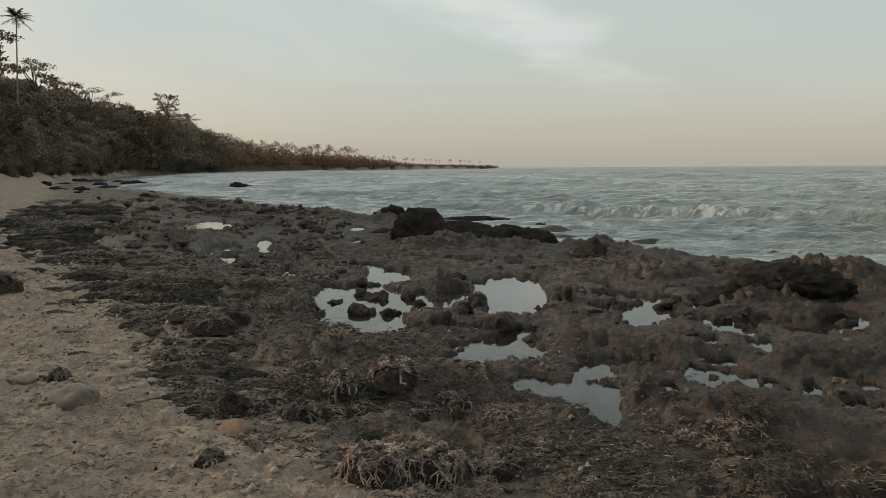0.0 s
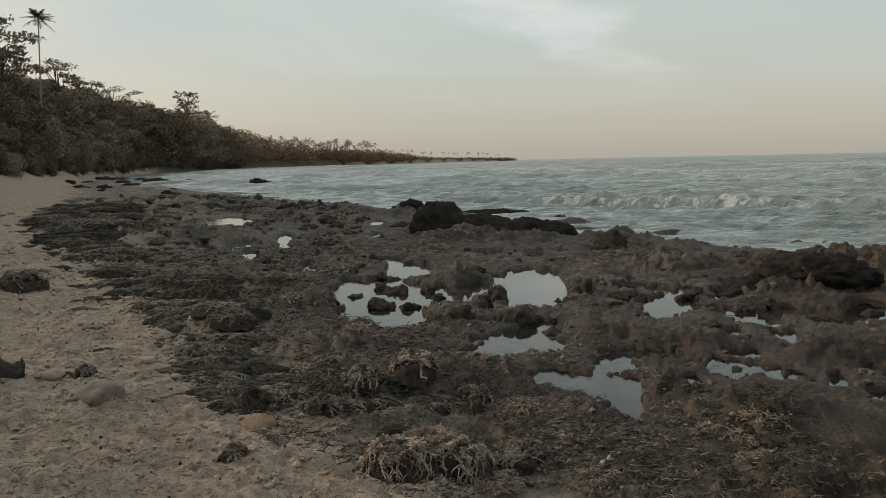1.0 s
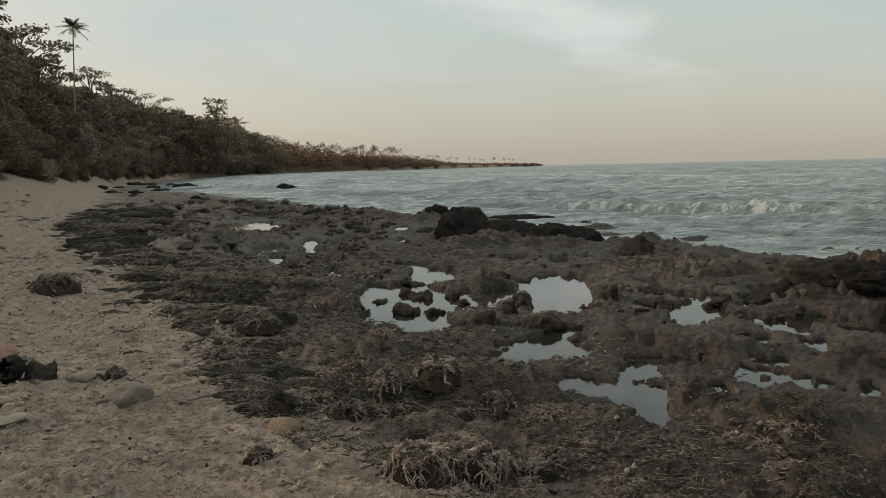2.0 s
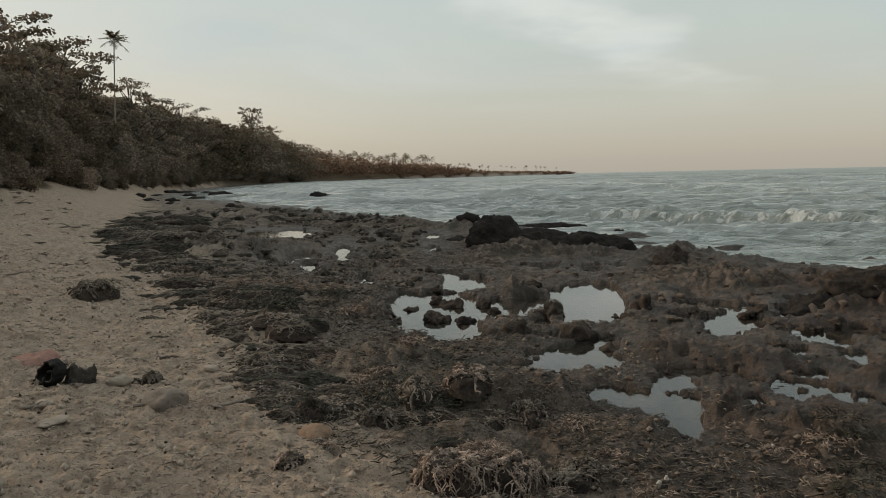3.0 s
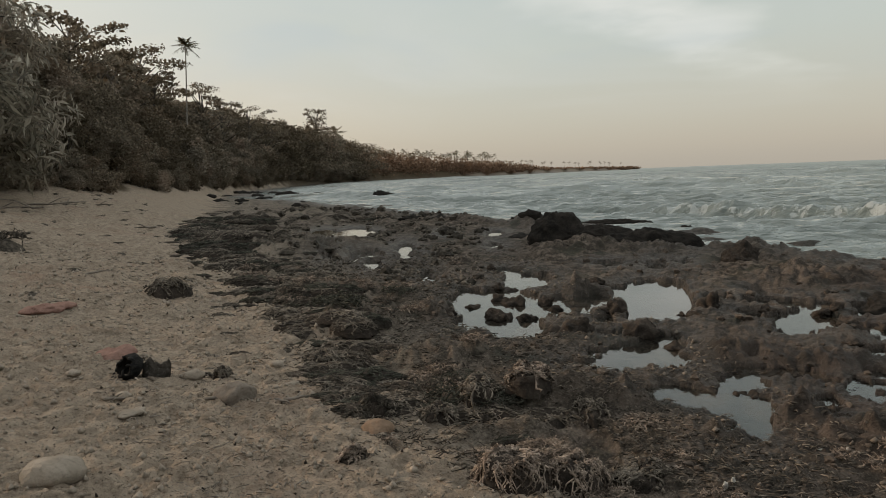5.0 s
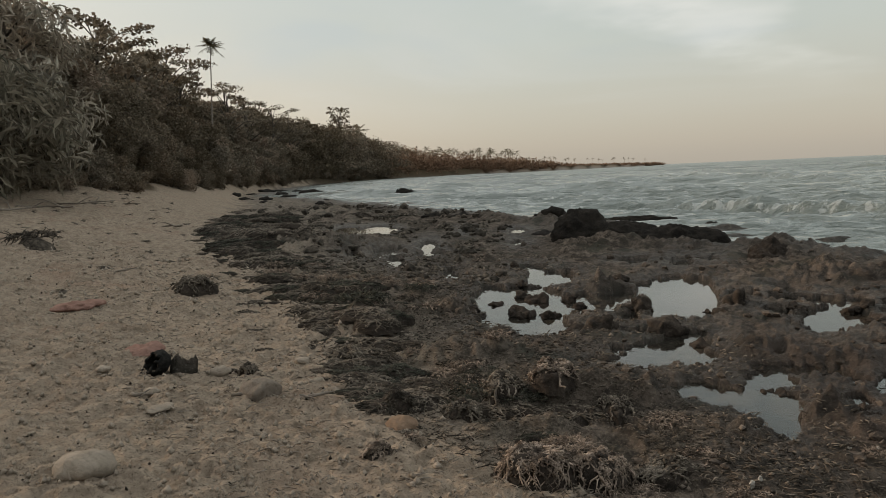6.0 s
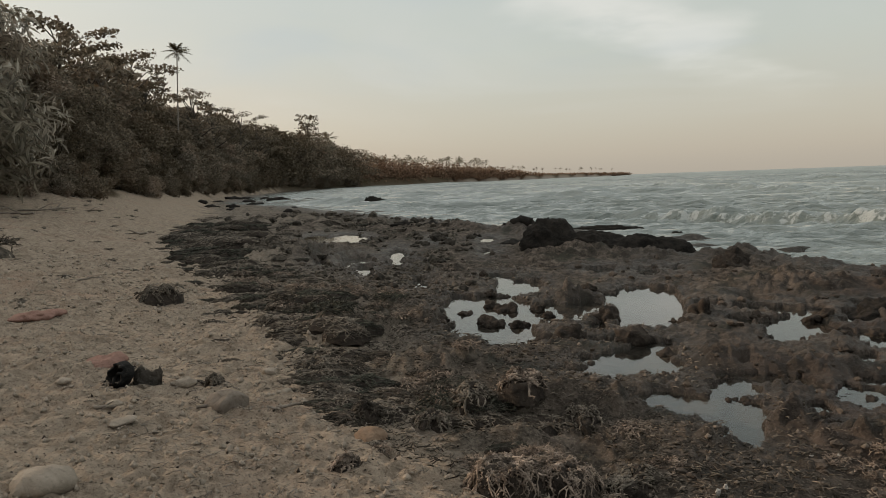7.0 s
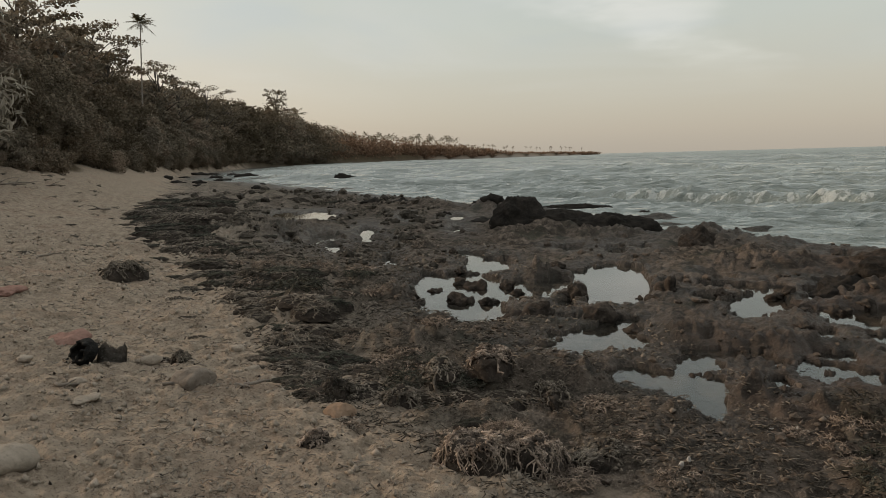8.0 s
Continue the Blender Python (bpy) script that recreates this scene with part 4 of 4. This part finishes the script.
# ---- stones and finds on the sand ----
stone("ochre_stone", OCHRE_STONE, 41, -1.13, 3.70, 0.20, 0.17, 0.13, 15, 0.42, "rounded ochre stone at the foot of a seaweed clump", "stone", "", 0.22, 0.006)
stone("half_buried_rock", GREY_STONE, 42, -2.11, 3.92, 0.28, 0.24, 0.22, -20, 0.4, "grey-brown rock with a flat dark face, half buried in sand", "rock", flat=0.55, rough=0.2, fine=0.008)
stone("red_stone", RED_STONE, 43, -3.55, 4.72, 0.30, 0.34, 0.11, 0, 0.45, "flat reddish stone lying in the sand", "stone", "", 0.3, 0.012)

for x, y, w, d, h, turn in ((-2.60, 4.28, 0.13, 0.11, 0.09, 30), (-2.50, 3.45, 0.18, 0.10, 0.035, 80), (-2.24, 2.53, 0.25, 0.22, 0.14, 10), (-2.2, 4.75, 0.10, 0.08, 0.06, 0), (-1.95, 4.38, 0.16, 0.07, 0.05, 70),
                            (-2.72, 3.7, 0.13, 0.07, 0.06, -15), (-3.35, 4.05, 0.10, 0.09, 0.05, 40)):
    stone("pale_stone", PALE_STONE, turn, x, y, w, d, h, turn, 0.3, "pale sand-coloured stone lying on the beach", "stone", "pale stones on the sand", 0.25, 0.008, 3)
stone("red_stone", RED_STONE, 44, -5.15, 5.95, 0.42, 0.4, 0.10, 50, 0.45, "flat reddish stone lying in the sand", "stone", "", 0.3, 0.012)


def husk(seed):
    """A charred, broken coconut husk: a hollow half shell with torn lips."""
    bm = bmesh.new()
    bmesh.ops.create_icosphere(bm, subdivisions=4, radius=0.5)
    doomed = [v for v in bm.verts if v.co.x * 0.5 + v.co.z * 0.5 - v.co.y * 0.35 > 0.20 + 0.34 * noise.noise(v.co * 7 + Vector((seed, 0, 0)))]
    bmesh.ops.delete(bm, geom=doomed, context="VERTS")
    for v in bm.verts:
        v.co *= 1 + 0.16 * noise.noise(v.co * 4 + Vector((seed, 3, 0))) + 0.06 * noise.noise(v.co * 13)
    bmesh.ops.solidify(bm, geom=bm.faces[:], thickness=0.09)
    mesh = bpy.data.meshes.new("coconut_husk")
    bm.to_mesh(mesh)
    bm.free()
    mesh.materials.append(CHARRED)
    mesh.polygons.foreach_set("use_smooth", [True] * len(mesh.polygons))
    return mesh


base = new("coconut_husk")
base.matrix_basis = pose(-2.94, 4.18, lift(-2.94, 4.18))
tagged(base, "charred black broken coconut husk lying on sand", "coconut husk")
shell_a = part("shell", husk(2), base)
shell_a.matrix_basis = pose(-0.08, -0.02, 0.07, 35, 0, -75) @ Matrix.Diagonal((0.23, 0.22, 0.17, 1))
bm = bmesh.new()
grid = []
for k in range(25):
    a = radians(-115 + 230 * k / 24)
    crest = 0.12 + 0.06 * math.exp(-((abs(math.degrees(a)) - 55) / 30) ** 2) + 0.02 * noise.noise(Vector((a * 4, 0, 0)))
    column = []
    for j in range(12):
        z = crest * j / 11
        r = 0.105 * math.sqrt(max(0.05, 1 - ((z - 0.08) / 0.22) ** 2)) * (1 + 0.14 * noise.noise(Vector((a * 2.5, z * 20, 4))) + 0.06 * noise.noise(Vector((a * 9, z * 60, 1))))
        column.append(bm.verts.new((math.sin(a) * r, math.cos(a) * r * 0.8, z)))
    grid.append(column)
for k in range(24):
    for j in range(11):
        bm.faces.new((grid[k][j], grid[k + 1][j], grid[k + 1][j + 1], grid[k][j + 1]))
bmesh.ops.solidify(bm, geom=bm.faces[:], thickness=0.016)
mesh = bpy.data.meshes.new("husk_fibre")
bm.to_mesh(mesh)
bm.free()
mesh.materials.append(FIBRE)
mesh.polygons.foreach_set("use_smooth", [True] * len(mesh.polygons))
shell_b = part("fibre", mesh, base, "torn grey-brown husk standing with two points")
shell_b.matrix_basis = pose(0.08, 0.05, -0.02, 28, -14, 215) @ Matrix.Diagonal((0.85, 0.85, 0.78, 1))

for x, y, w, d, h, turn in ((0.63, 3.14, 0.03, 0.02, 0.05, 30), (0.67, 3.17, 0.02, 0.02, 0.035, 0), (1.30, 3.66, 0.04, 0.018, 0.018, 70), (1.16, 3.62, 0.03, 0.015, 0.018, 20)):
    stone("white_shell", WHITE_SHELL, turn, x, y, w, d, h, turn, 0.2, "small bleached white shell on the reef", "shell", "white shells", 0.4, 0.004, 3)

# ---- weed hanging over mounds ----
def drape(x, y, rx, ry, tall, strands, width, mat, seed, label, turn=0.0, name="draped_seaweed"):
    """A dark lump with knobbly strands of dry weed hanging down all its sides from the crest."""
    rnd = random.Random(seed)
    base = new(name)
    base.matrix_basis = pose(x, y, lift(x, y) - 0.02, 0, 0, turn)
    tagged(base, label, "seaweed", "weed draped over mounds")

    def skin(a, f, out=0.0):
        """A point of the lump: which way from its crest, how far down."""
        wob = 1 + 0.30 * noise.noise(Vector((math.cos(a) * 1.4 + seed, math.sin(a) * 1.4, f))) + 0.14 * noise.noise(Vector((math.cos(a) * 3.7, math.sin(a) * 3.7 + seed, f * 3)))
        r = min(f, 1.0) ** 0.8 * wob + max(f - 1.0, 0.0)
        z = tall * max(0.0, 1 - min(f, 1.0) ** 2.6) * (1 + 0.35 * noise.noise(Vector((math.cos(a) * 2 * f, math.sin(a) * 2 * f + seed, 1.7))))
        return Vector((math.cos(a) * (rx * r + out), math.sin(a) * (ry * r + out), z + out))

    verts, faces = [], []
    rings, around = 12, 30
    for k in range(rings):
        for j in range(around):
            a, f = 2 * math.pi * j / around, k / (rings - 1)
            p = skin(a, f)
            q = p / 0.045
            verts.append(p + Vector((0, 0, 0.026 * noise.noise(q) + 0.012 * noise.noise(q * 2.7) - 0.05 * (k == rings - 1))) + Vector((math.cos(a), math.sin(a), 0)) * 0.030 * noise.noise(q + Vector((5, 0, 0))))
    for k in range(rings - 1):
        for j in range(around):
            a, b = k * around + j, k * around + (j + 1) % around
            faces.append((a, a + around, b + around, b))
    part("lump", mesh_of("weed_lump", verts, faces, REEF_ROCK), base, "dark matted lump under the weed")
    verts, faces = [], []
    for s in range(strands):
        bunch = (s % 9) * 0.698 + 0.5 * math.sin(seed + s % 9)
        a, f = bunch + rnd.gauss(0, 0.34), rnd.uniform(0.03, 0.45)
        end, count = f + rnd.uniform(0.4, 1.0), 9
        drift, w = rnd.uniform(-0.05, 0.05), width * rnd.uniform(0.6, 1.25)
        points = []
        for k in range(count + 1):
            a += drift + rnd.uniform(-0.24, 0.24) / max(f, 0.25) * 0.5
            points.append(skin(a, f, w * rnd.uniform(0.2, 1.9)))
            f += (end - f) / (count + 1 - k)
        tube(verts, faces, points, [w * rnd.uniform(0.7, 1.35) * (1 - 0.4 * k / count) for k in range(count + 1)], 4)
        for k in range(12):
            g = rnd.random() * (count - 0.01)
            q = points[int(g)].lerp(points[int(g) + 1], g - int(g))
            e = Vector((rnd.uniform(-1, 1), rnd.uniform(-1, 1), rnd.uniform(-0.5, 1))).normalized()
            tube(verts, faces, [q, q + e * w * 2.0, q + e * w * 3.0 + Vector((0, 0, -w * 0.5))], [w * 0.6, w * 0.8, w * 0.35], 3)
    tagged(part("fringe", mesh_of("weed_fringe", verts, faces, mat), base, "knobbly dried strands hanging down"), kind="stuff")
    return base


DRAPED = "dark mound draped with knobbly pale dried seaweed"
for k, (x, y, rx, ry, tall, strands, width, mat) in enumerate((
        (-0.30, 3.13, 0.20, 0.17, 0.15, 130, 0.0050, DRY_WEED), (-0.02, 3.17, 0.17, 0.15, 0.16, 120, 0.0050, DRY_WEED), (0.28, 3.26, 0.20, 0.12, 0.08, 80, 0.0048, MAT_WEED),
        (-0.31, 4.24, 0.17, 0.13, 0.10, 80, 0.0060, DRY_WEED), (-0.62, 4.22, 0.20, 0.14, 0.12, 50, 0.0065, MAT_WEED), (-1.93, 4.98, 0.20, 0.14, 0.11, 80, 0.0056, MAT_WEED),
        (-1.24, 4.02, 0.13, 0.11, 0.13, 40, 0.0060, DARK_WEED), (-1.10, 3.16, 0.07, 0.11, 0.06, 30, 0.0050, DRY_WEED), (-0.82, 3.98, 0.15, 0.11, 0.09, 40, 0.0060, MAT_WEED),
        (-4.72, 7.35, 0.26, 0.20, 0.15, 60, 0.0080, MAT_WEED), (-2.46, 4.42, 0.08, 0.07, 0.07, 40, 0.0045, MAT_WEED), (0.05, 4.20, 0.26, 0.10, 0.04, 40, 0.0060, MAT_WEED))):
    drape(x, y, rx, ry, tall, strands, width, mat, 300 + k, DRAPED, 25 * k)

# low weed mats over the reef flat
MATTED = "low mat of dark dried seaweed over the reef flat"
mats = [drape(0, 30 + k, 0.30, 0.22, 0.10, 60, 0.0065, (MAT_WEED, DARK_WEED, GREEN_WEED, TAN_WEED, GREEN_WEED, MAT_WEED)[k], 330 + k, MATTED, 0.0, "weed_mat") for k in range(6)]
rnd = random.Random(77)
made = 0
while made < 290:
    y = 4.0 * 5.0 ** rnd.random() if made < 180 else rnd.uniform(8.5, 24)
    x = float(along(SAND, y)) + (rnd.uniform(0.02, 1.0) ** 1.3 - 0.04) * (1.5 + y * 0.42)
    if x > float(along(SHORE, y)) - 1.0 or float(nearest_pool(np.array([x]), np.array([y]))[0]) < (0.35 if y < 9 else 0.6) + 0.03 * y:
        continue
    size = rnd.uniform(0.4, 0.9) * (0.45 + y / 12)
    ob = mats[made] if made < 6 else copy_thing(mats[rnd.randrange(6)], Matrix.Identity(4))
    ob.matrix_basis = pose(x, y, lift(x, y) - 0.02, 0, 0, rnd.uniform(-30, 30) + 180 * rnd.randrange(2)) @ Matrix.Diagonal((size * rnd.uniform(1.0, 1.7), size, size * rnd.uniform(0.6, 1.0), 1))
    tagged(ob, MATTED, "seaweed", "weed mats on the reef flat")
    made += 1

rnd = random.Random(78)
for k in range(120):
    y = 3.6 * 4.5 ** rnd.random()
    x = float(along(SAND, y)) + rnd.gauss(-0.15, 0.55) * (0.4 + y / 7)
    size = rnd.uniform(0.12, 0.34) * (0.5 + y / 11)
    ob = copy_thing(mats[rnd.randrange(6)], Matrix.Identity(4))
    ob.matrix_basis = pose(x, y, lift(x, y) - 0.01, 0, 0, rnd.uniform(-30, 30) + 180 * rnd.randrange(2)) @ Matrix.Diagonal((size * rnd.uniform(1.0, 1.8), size, size * rnd.uniform(0.5, 0.9), 1))
    ob.name = "seaweed_tuft"
    tagged(ob, "small tuft of dried seaweed at the edge of the sand", "seaweed", "tufts at the sand's edge")

# ---- seaweed ----
big_weed = [weed_mesh("dry_seaweed", DRY_WEED, 80 + k, 260, 0.36, 0.22, 0.0042, 0.95, 0.14) for k in range(2)]
mid_weed = [weed_mesh("seaweed", DARK_WEED, 90 + k, 62, 0.26, 0.14, 0.0046, 0.9, 0.09) for k in range(3)]
brown_weed = [weed_mesh("brown_seaweed", DRY_WEED, 100 + k, 62, 0.24, 0.13, 0.0044, 0.9, 0.07) for k in range(3)]
green_weed = [weed_mesh("green_seaweed", GREEN_WEED, 110 + k, 62, 0.26, 0.12, 0.0046, 0.9, 0.08) for k in range(2)]
LABELS = {"dry": "tangled clump of dried tan seaweed on the sand", "dark": "dark tangled seaweed clump on the reef", "green": "dark green tuft of seaweed on the reef"}


def weed(mesh, x, y, size, tall, turn, label):
    ob = new("seaweed_clump")
    part("cushion", mesh[0], ob)
    tagged(part("tangle", mesh[1], ob), kind="stuff")
    ob.matrix_basis = pose(x, y, lift(x, y) - 0.015, 0, 0, turn) @ Matrix.Diagonal((size, size, size * tall, 1))
    tagged(ob, LABELS[label], "seaweed", "seaweed clumps")


for mesh, x, y, size, tall, turn, label in (
        (brown_weed[0], 0.45, 3.42, 0.7, 0.7, 40, "dry"), (brown_weed[1], -0.5, 3.42, 0.6, 0.8, 200, "dry"), (big_weed[0], 0.15, 3.0, 0.5, 0.6, 10, "dry"), (big_weed[1], -0.16, 3.45, 0.6, 0.6, 70, "dry"),
        (mid_weed[1], -1.70, 5.0, 0.9, 0.8, 60, "dark"), (brown_weed[1], -1.0, 3.45, 0.5, 0.8, 30, "dry"),
        (green_weed[0], -0.75, 4.2, 1.1, 1.0, 0, "green"), (mid_weed[1], -9.7, 10.3, 2.6, 1.0, 0, "dark"),
        (green_weed[1], -2.3, 6.4, 1.5, 1.2, 15, "green"), (brown_weed[0], -1.35, 3.95, 0.55, 0.9, 15, "dry")):
    weed(mesh, x, y, size, tall, turn, label)
rnd = random.Random(12)
made = 0
while made < 105:
    y = rnd.uniform(2.9, 12)
    x = rnd.uniform(-4.5, 3.2) * y / 6
    into = x - float(along(SAND, y))
    if into < (0.5 if y < 4.2 else 0.15) or into > 4.2 or float(nearest_pool(np.array([x]), np.array([y]))[0]) < 0.3:
        continue
    dry = rnd.random() < 0.55
    mesh = rnd.choice(brown_weed) if dry else rnd.choice(mid_weed + green_weed)
    weed(mesh, x, y, rnd.uniform(0.35, 0.85) * (0.8 + y / 12), rnd.uniform(0.5, 0.9), rnd.uniform(0, 360), "dry" if dry else "dark")
    made += 1


def litter(name, mat, count, low, high, seed, size):
    """Loose strands and crumbs strewn over a belt either side of the sand's edge."""
    rnd = np.random.RandomState(seed)
    y = 2.5 + 9.5 * rnd.rand(count) ** 1.5
    x = along(SAND, y) + (low + (high - low) * rnd.rand(count)) * (0.4 + y / 9)
    z = ground_at(x, y)
    turn, length = rnd.uniform(0, 6.28, count), size * rnd.uniform(0.4, 1.5, count)
    bend, rise, w = rnd.uniform(-0.9, 0.9, count), rnd.uniform(0.0, 0.5, count), 0.0025 * rnd.uniform(0.6, 1.6, count) * (0.7 + y / 9)
    verts, faces = [], []
    for k in range(count):
        if z[k] < POOL_LEVEL + 0.02:
            continue
        c = Vector((x[k], y[k], z[k] + 0.004))
        d = Vector((math.cos(turn[k]), math.sin(turn[k]), 0))
        e = Vector((math.cos(turn[k] + bend[k]), math.sin(turn[k] + bend[k]), -0.1))
        mid = c + d * length[k] * 0.5 + Vector((0, 0, rise[k] * length[k] * 0.5))
        tube(verts, faces, [c, mid, mid + e * length[k] * 0.5], [w[k], w[k], w[k] * 0.4], 3)
    return new(name, mesh_of(name, verts, faces, mat))


tagged(litter("seaweed_litter", DARK_WEED, 8000, -0.3, 2.2, 1, 0.05), "loose dark strands of seaweed strewn about", "seaweed", kind="stuff")
tagged(litter("dry_seaweed_litter", MAT_WEED, 9000, -0.1, 3.2, 2, 0.045), "loose dry strands of seaweed strewn about", "seaweed", kind="stuff")
tagged(litter("beach_litter", DRIFTWOOD, 2400, -2.6, 0.2, 3, 0.05), "twigs and dry bits strewn on the sand", "litter", kind="stuff")


# ---- weed mats further out, crumbs and sticks ----
mat_weed = [weed_mesh("weed_mat", DARK_WEED if k < 1 else MAT_WEED, 120 + k, 25, 0.42, 0.13, 0.010, 0.6, 0.09, 4) for k in range(4)]
rnd = random.Random(31)
made = 0
while made < 120:
    y = 8.5 + 24 * rnd.random() ** 1.3
    x = float(along(SAND, y)) + rnd.uniform(-0.06, 1.0) * (2.0 + y * 0.22)
    if x > float(along(SHORE, y)) - 1.5 or float(nearest_pool(np.array([x]), np.array([y]))[0]) < 0.45:
        continue
    dry = rnd.random() < 0.75
    weed(mat_weed[1 + rnd.randrange(3)] if dry else mat_weed[0], x, y, rnd.uniform(0.4, 0.8) * (0.7 + y / 26), rnd.uniform(0.6, 1.0), rnd.uniform(0, 360), "dry" if dry else "dark")
    made += 1


def crumbs(name, mat, count, low, high, seed, size, label, category):
    """Loose little stones, each an uneven eight-sided lump."""
    rnd = np.random.RandomState(seed)
    y = 2.4 + 9.0 * rnd.rand(count) ** 1.6
    x = along(SAND, y) + (low + (high - low) * rnd.rand(count)) * (0.4 + y / 9)
    z = ground_at(x, y)
    verts, faces = [], []
    for k in range(count):
        if z[k] < POOL_LEVEL + 0.015:
            continue
        r = size * (0.4 + 1.6 * rnd.rand() ** 3) * (0.7 + y[k] / 9)
        first = len(verts)
        c = Vector((x[k], y[k], z[k] + r * 0.25))
        for d in ((1, 0, 0), (0, 1, 0), (-1, 0, 0), (0, -1, 0), (0, 0, 1), (0, 0, -1)):
            verts.append(c + Vector(d) * r * rnd.uniform(0.55, 1.2) + Vector(rnd.uniform(-0.3, 0.3, 3)) * r)
        for i in range(4):
            j = (i + 1) % 4
            faces.extend([(first + i, first + j, first + 4), (first + j, first + i, first + 5)])
    tagged(new(name, mesh_of(name, verts, faces, mat)), label, category, kind="stuff")


crumbs("sand_crumbs", PALE_STONE, 4500, -4.5, 0.3, 5, 0.012, "small lumps of sand and broken coral on the beach", "rubble")
crumbs("reef_crumbs", GREY_STONE, 2600, -0.2, 3.2, 6, 0.010, "small broken bits of coral over the reef", "rubble")
crumbs("dark_crumbs", REEF_ROCK, 1600, -4.5, 2.2, 7, 0.006, "small dark bits of reef and dry weed", "rubble")


ICO = ((0, 0, 1), (0.894, 0, 0.447), (0.276, 0.851, 0.447), (-0.724, 0.526, 0.447), (-0.724, -0.526, 0.447), (0.276, -0.851, 0.447),
       (0.724, 0.526, -0.447), (-0.276, 0.851, -0.447), (-0.894, 0, -0.447), (-0.276, -0.851, -0.447), (0.724, -0.526, -0.447), (0, 0, -1))
SIDES = [(0, 1 + k, 1 + (k + 1) % 5) for k in range(5)] + [(1 + k, 6 + k, 1 + (k + 1) % 5) for k in range(5)] + [(6 + k, 6 + (k + 1) % 5, 1 + (k + 1) % 5) for k in range(5)] + [(11, 6 + (k + 1) % 5, 6 + k) for k in range(5)]


def knobs(name, mat, count, near, far, low, high, seed, size, label, category, patch=0.0, shy=0.0):
    """Uneven knobs of crust growing on the reef, thicker in some patches than in others."""
    rnd = np.random.RandomState(seed)
    y = near * (far / near) ** rnd.rand(count)
    x = -y * np.tan(np.radians(rnd.uniform(low, high, count)))
    z, sand, wet, red, dusty, soil = ground_at(x, y, True)
    pool = nearest_pool(x, y)
    fit = (sand < 0.85) & (rnd.rand(count) > shy * np.maximum(dusty, sand)) & (soil < 0.2) & (pool > -0.03) & (z > POOL_LEVEL - 0.03) & (x < along(SHORE, y) + 0.5) & (fbm(x, y, 0.8, 3, seed, 0.6) > patch)
    x, y, z = x[fit], y[fit], z[fit]
    r = size * (0.45 + 1.3 * rnd.rand(len(x)) ** 2.5) * (0.45 + y / 11)
    shape = np.array(ICO)[None] * rnd.uniform(0.6, 1.3, (len(x), 12, 1)) * r[:, None, None] * np.array((1.15, 1.0, 0.85))
    verts = (shape + np.stack([x, y, z + 0.12 * r], 1)[:, None, :]).reshape(-1, 3)
    faces = (np.array(SIDES)[None] + 12 * np.arange(len(x))[:, None, None]).reshape(-1, 3)
    tagged(new(name, mesh_of(name, verts.tolist(), faces.tolist(), mat, False)), label, category, kind="stuff")


knobs("reef_knobs", CRUST, 2000, 3.0, 14.0, -36, 30, 71, 0.026, "knobbly dark crust growing on the reef rock", "reef crust", 0.0, 0.97)
knobs("weed_knobs", DARK_WEED, 3000, 8.0, 34.0, 8, 34, 73, 0.040, "dark knobs of weed on the far reef", "reef crust", 0.05, 0.85)


def stick(x, y, turn, length, thick, seed, label):
    """A bent dry stick with a side twig."""
    rnd = random.Random(seed)
    base = new("driftwood_stick")
    base.matrix_basis = pose(x, y, lift(x, y) + thick * 0.7, 0, 0, turn)
    tagged(base, label, "driftwood", "sticks on the beach")
    verts, faces = [], []
    points = [Vector((length * (f - 0.5), rnd.uniform(-0.06, 0.06) * length, rnd.uniform(0.0, 0.05) * length)) for f in (0, 0.25, 0.5, 0.75, 1.0)]
    tube(verts, faces, points, [thick, thick * 0.95, thick * 0.85, thick * 0.7, thick * 0.35], 6)
    part("stem", mesh_of("stick", verts, faces, DRIFTWOOD), base)
    verts, faces = [], []
    tube(verts, faces, [points[2], points[2] + Vector((0.16, 0.14, 0.10)) * length, points[2] + Vector((0.26, 0.28, 0.12)) * length], [thick * 0.6, thick * 0.45, thick * 0.15], 5)
    part("twig", mesh_of("twig", verts, faces, DRIFTWOOD), base)


for k, (x, y, turn, length, thick) in enumerate(((-1.73, 3.98, 40, 0.16, 0.012), (-1.80, 3.93, -20, 0.12, 0.010), (-2.74, 3.62, 10, 0.14, 0.012), (-2.15, 3.85, 25, 0.22, 0.012), (-6.3, 8.2, 60, 0.35, 0.014))):
    stick(x, y, turn, length, thick, k, "short dry grey-brown stick lying on sand")
for k, (left, far, turn, length) in enumerate(((40.2, 24, 20, 1.6), (41.5, 23, 150, 2.0), (43.0, 22, 10, 1.4), (39.0, 26, 60, 1.2), (44.5, 21, 100, 1.7), (37.0, 27, 15, 1.0), (31.0, 24, 5, 0.9), (34.0, 21, 170, 0.8))):
    x, y = spot(left, far)
    stick(x, y, turn, length, 0.03, 20 + k, "fallen dry branch at the foot of the trees")

# dark scraps of weed over the upper beach
rnd = random.Random(44)
for k in range(130):
    y = rnd.uniform(5.0, 26)
    x = float(along(SAND, y)) - rnd.uniform(0.0, 1.0) * (1.2 + y * 0.32)
    weed(mat_weed[k % 4], x, y, rnd.uniform(0.16, 0.42) * (0.6 + y / 26), rnd.uniform(0.6, 1.0), rnd.uniform(0, 360), "dark" if k % 4 == 0 else "dry")
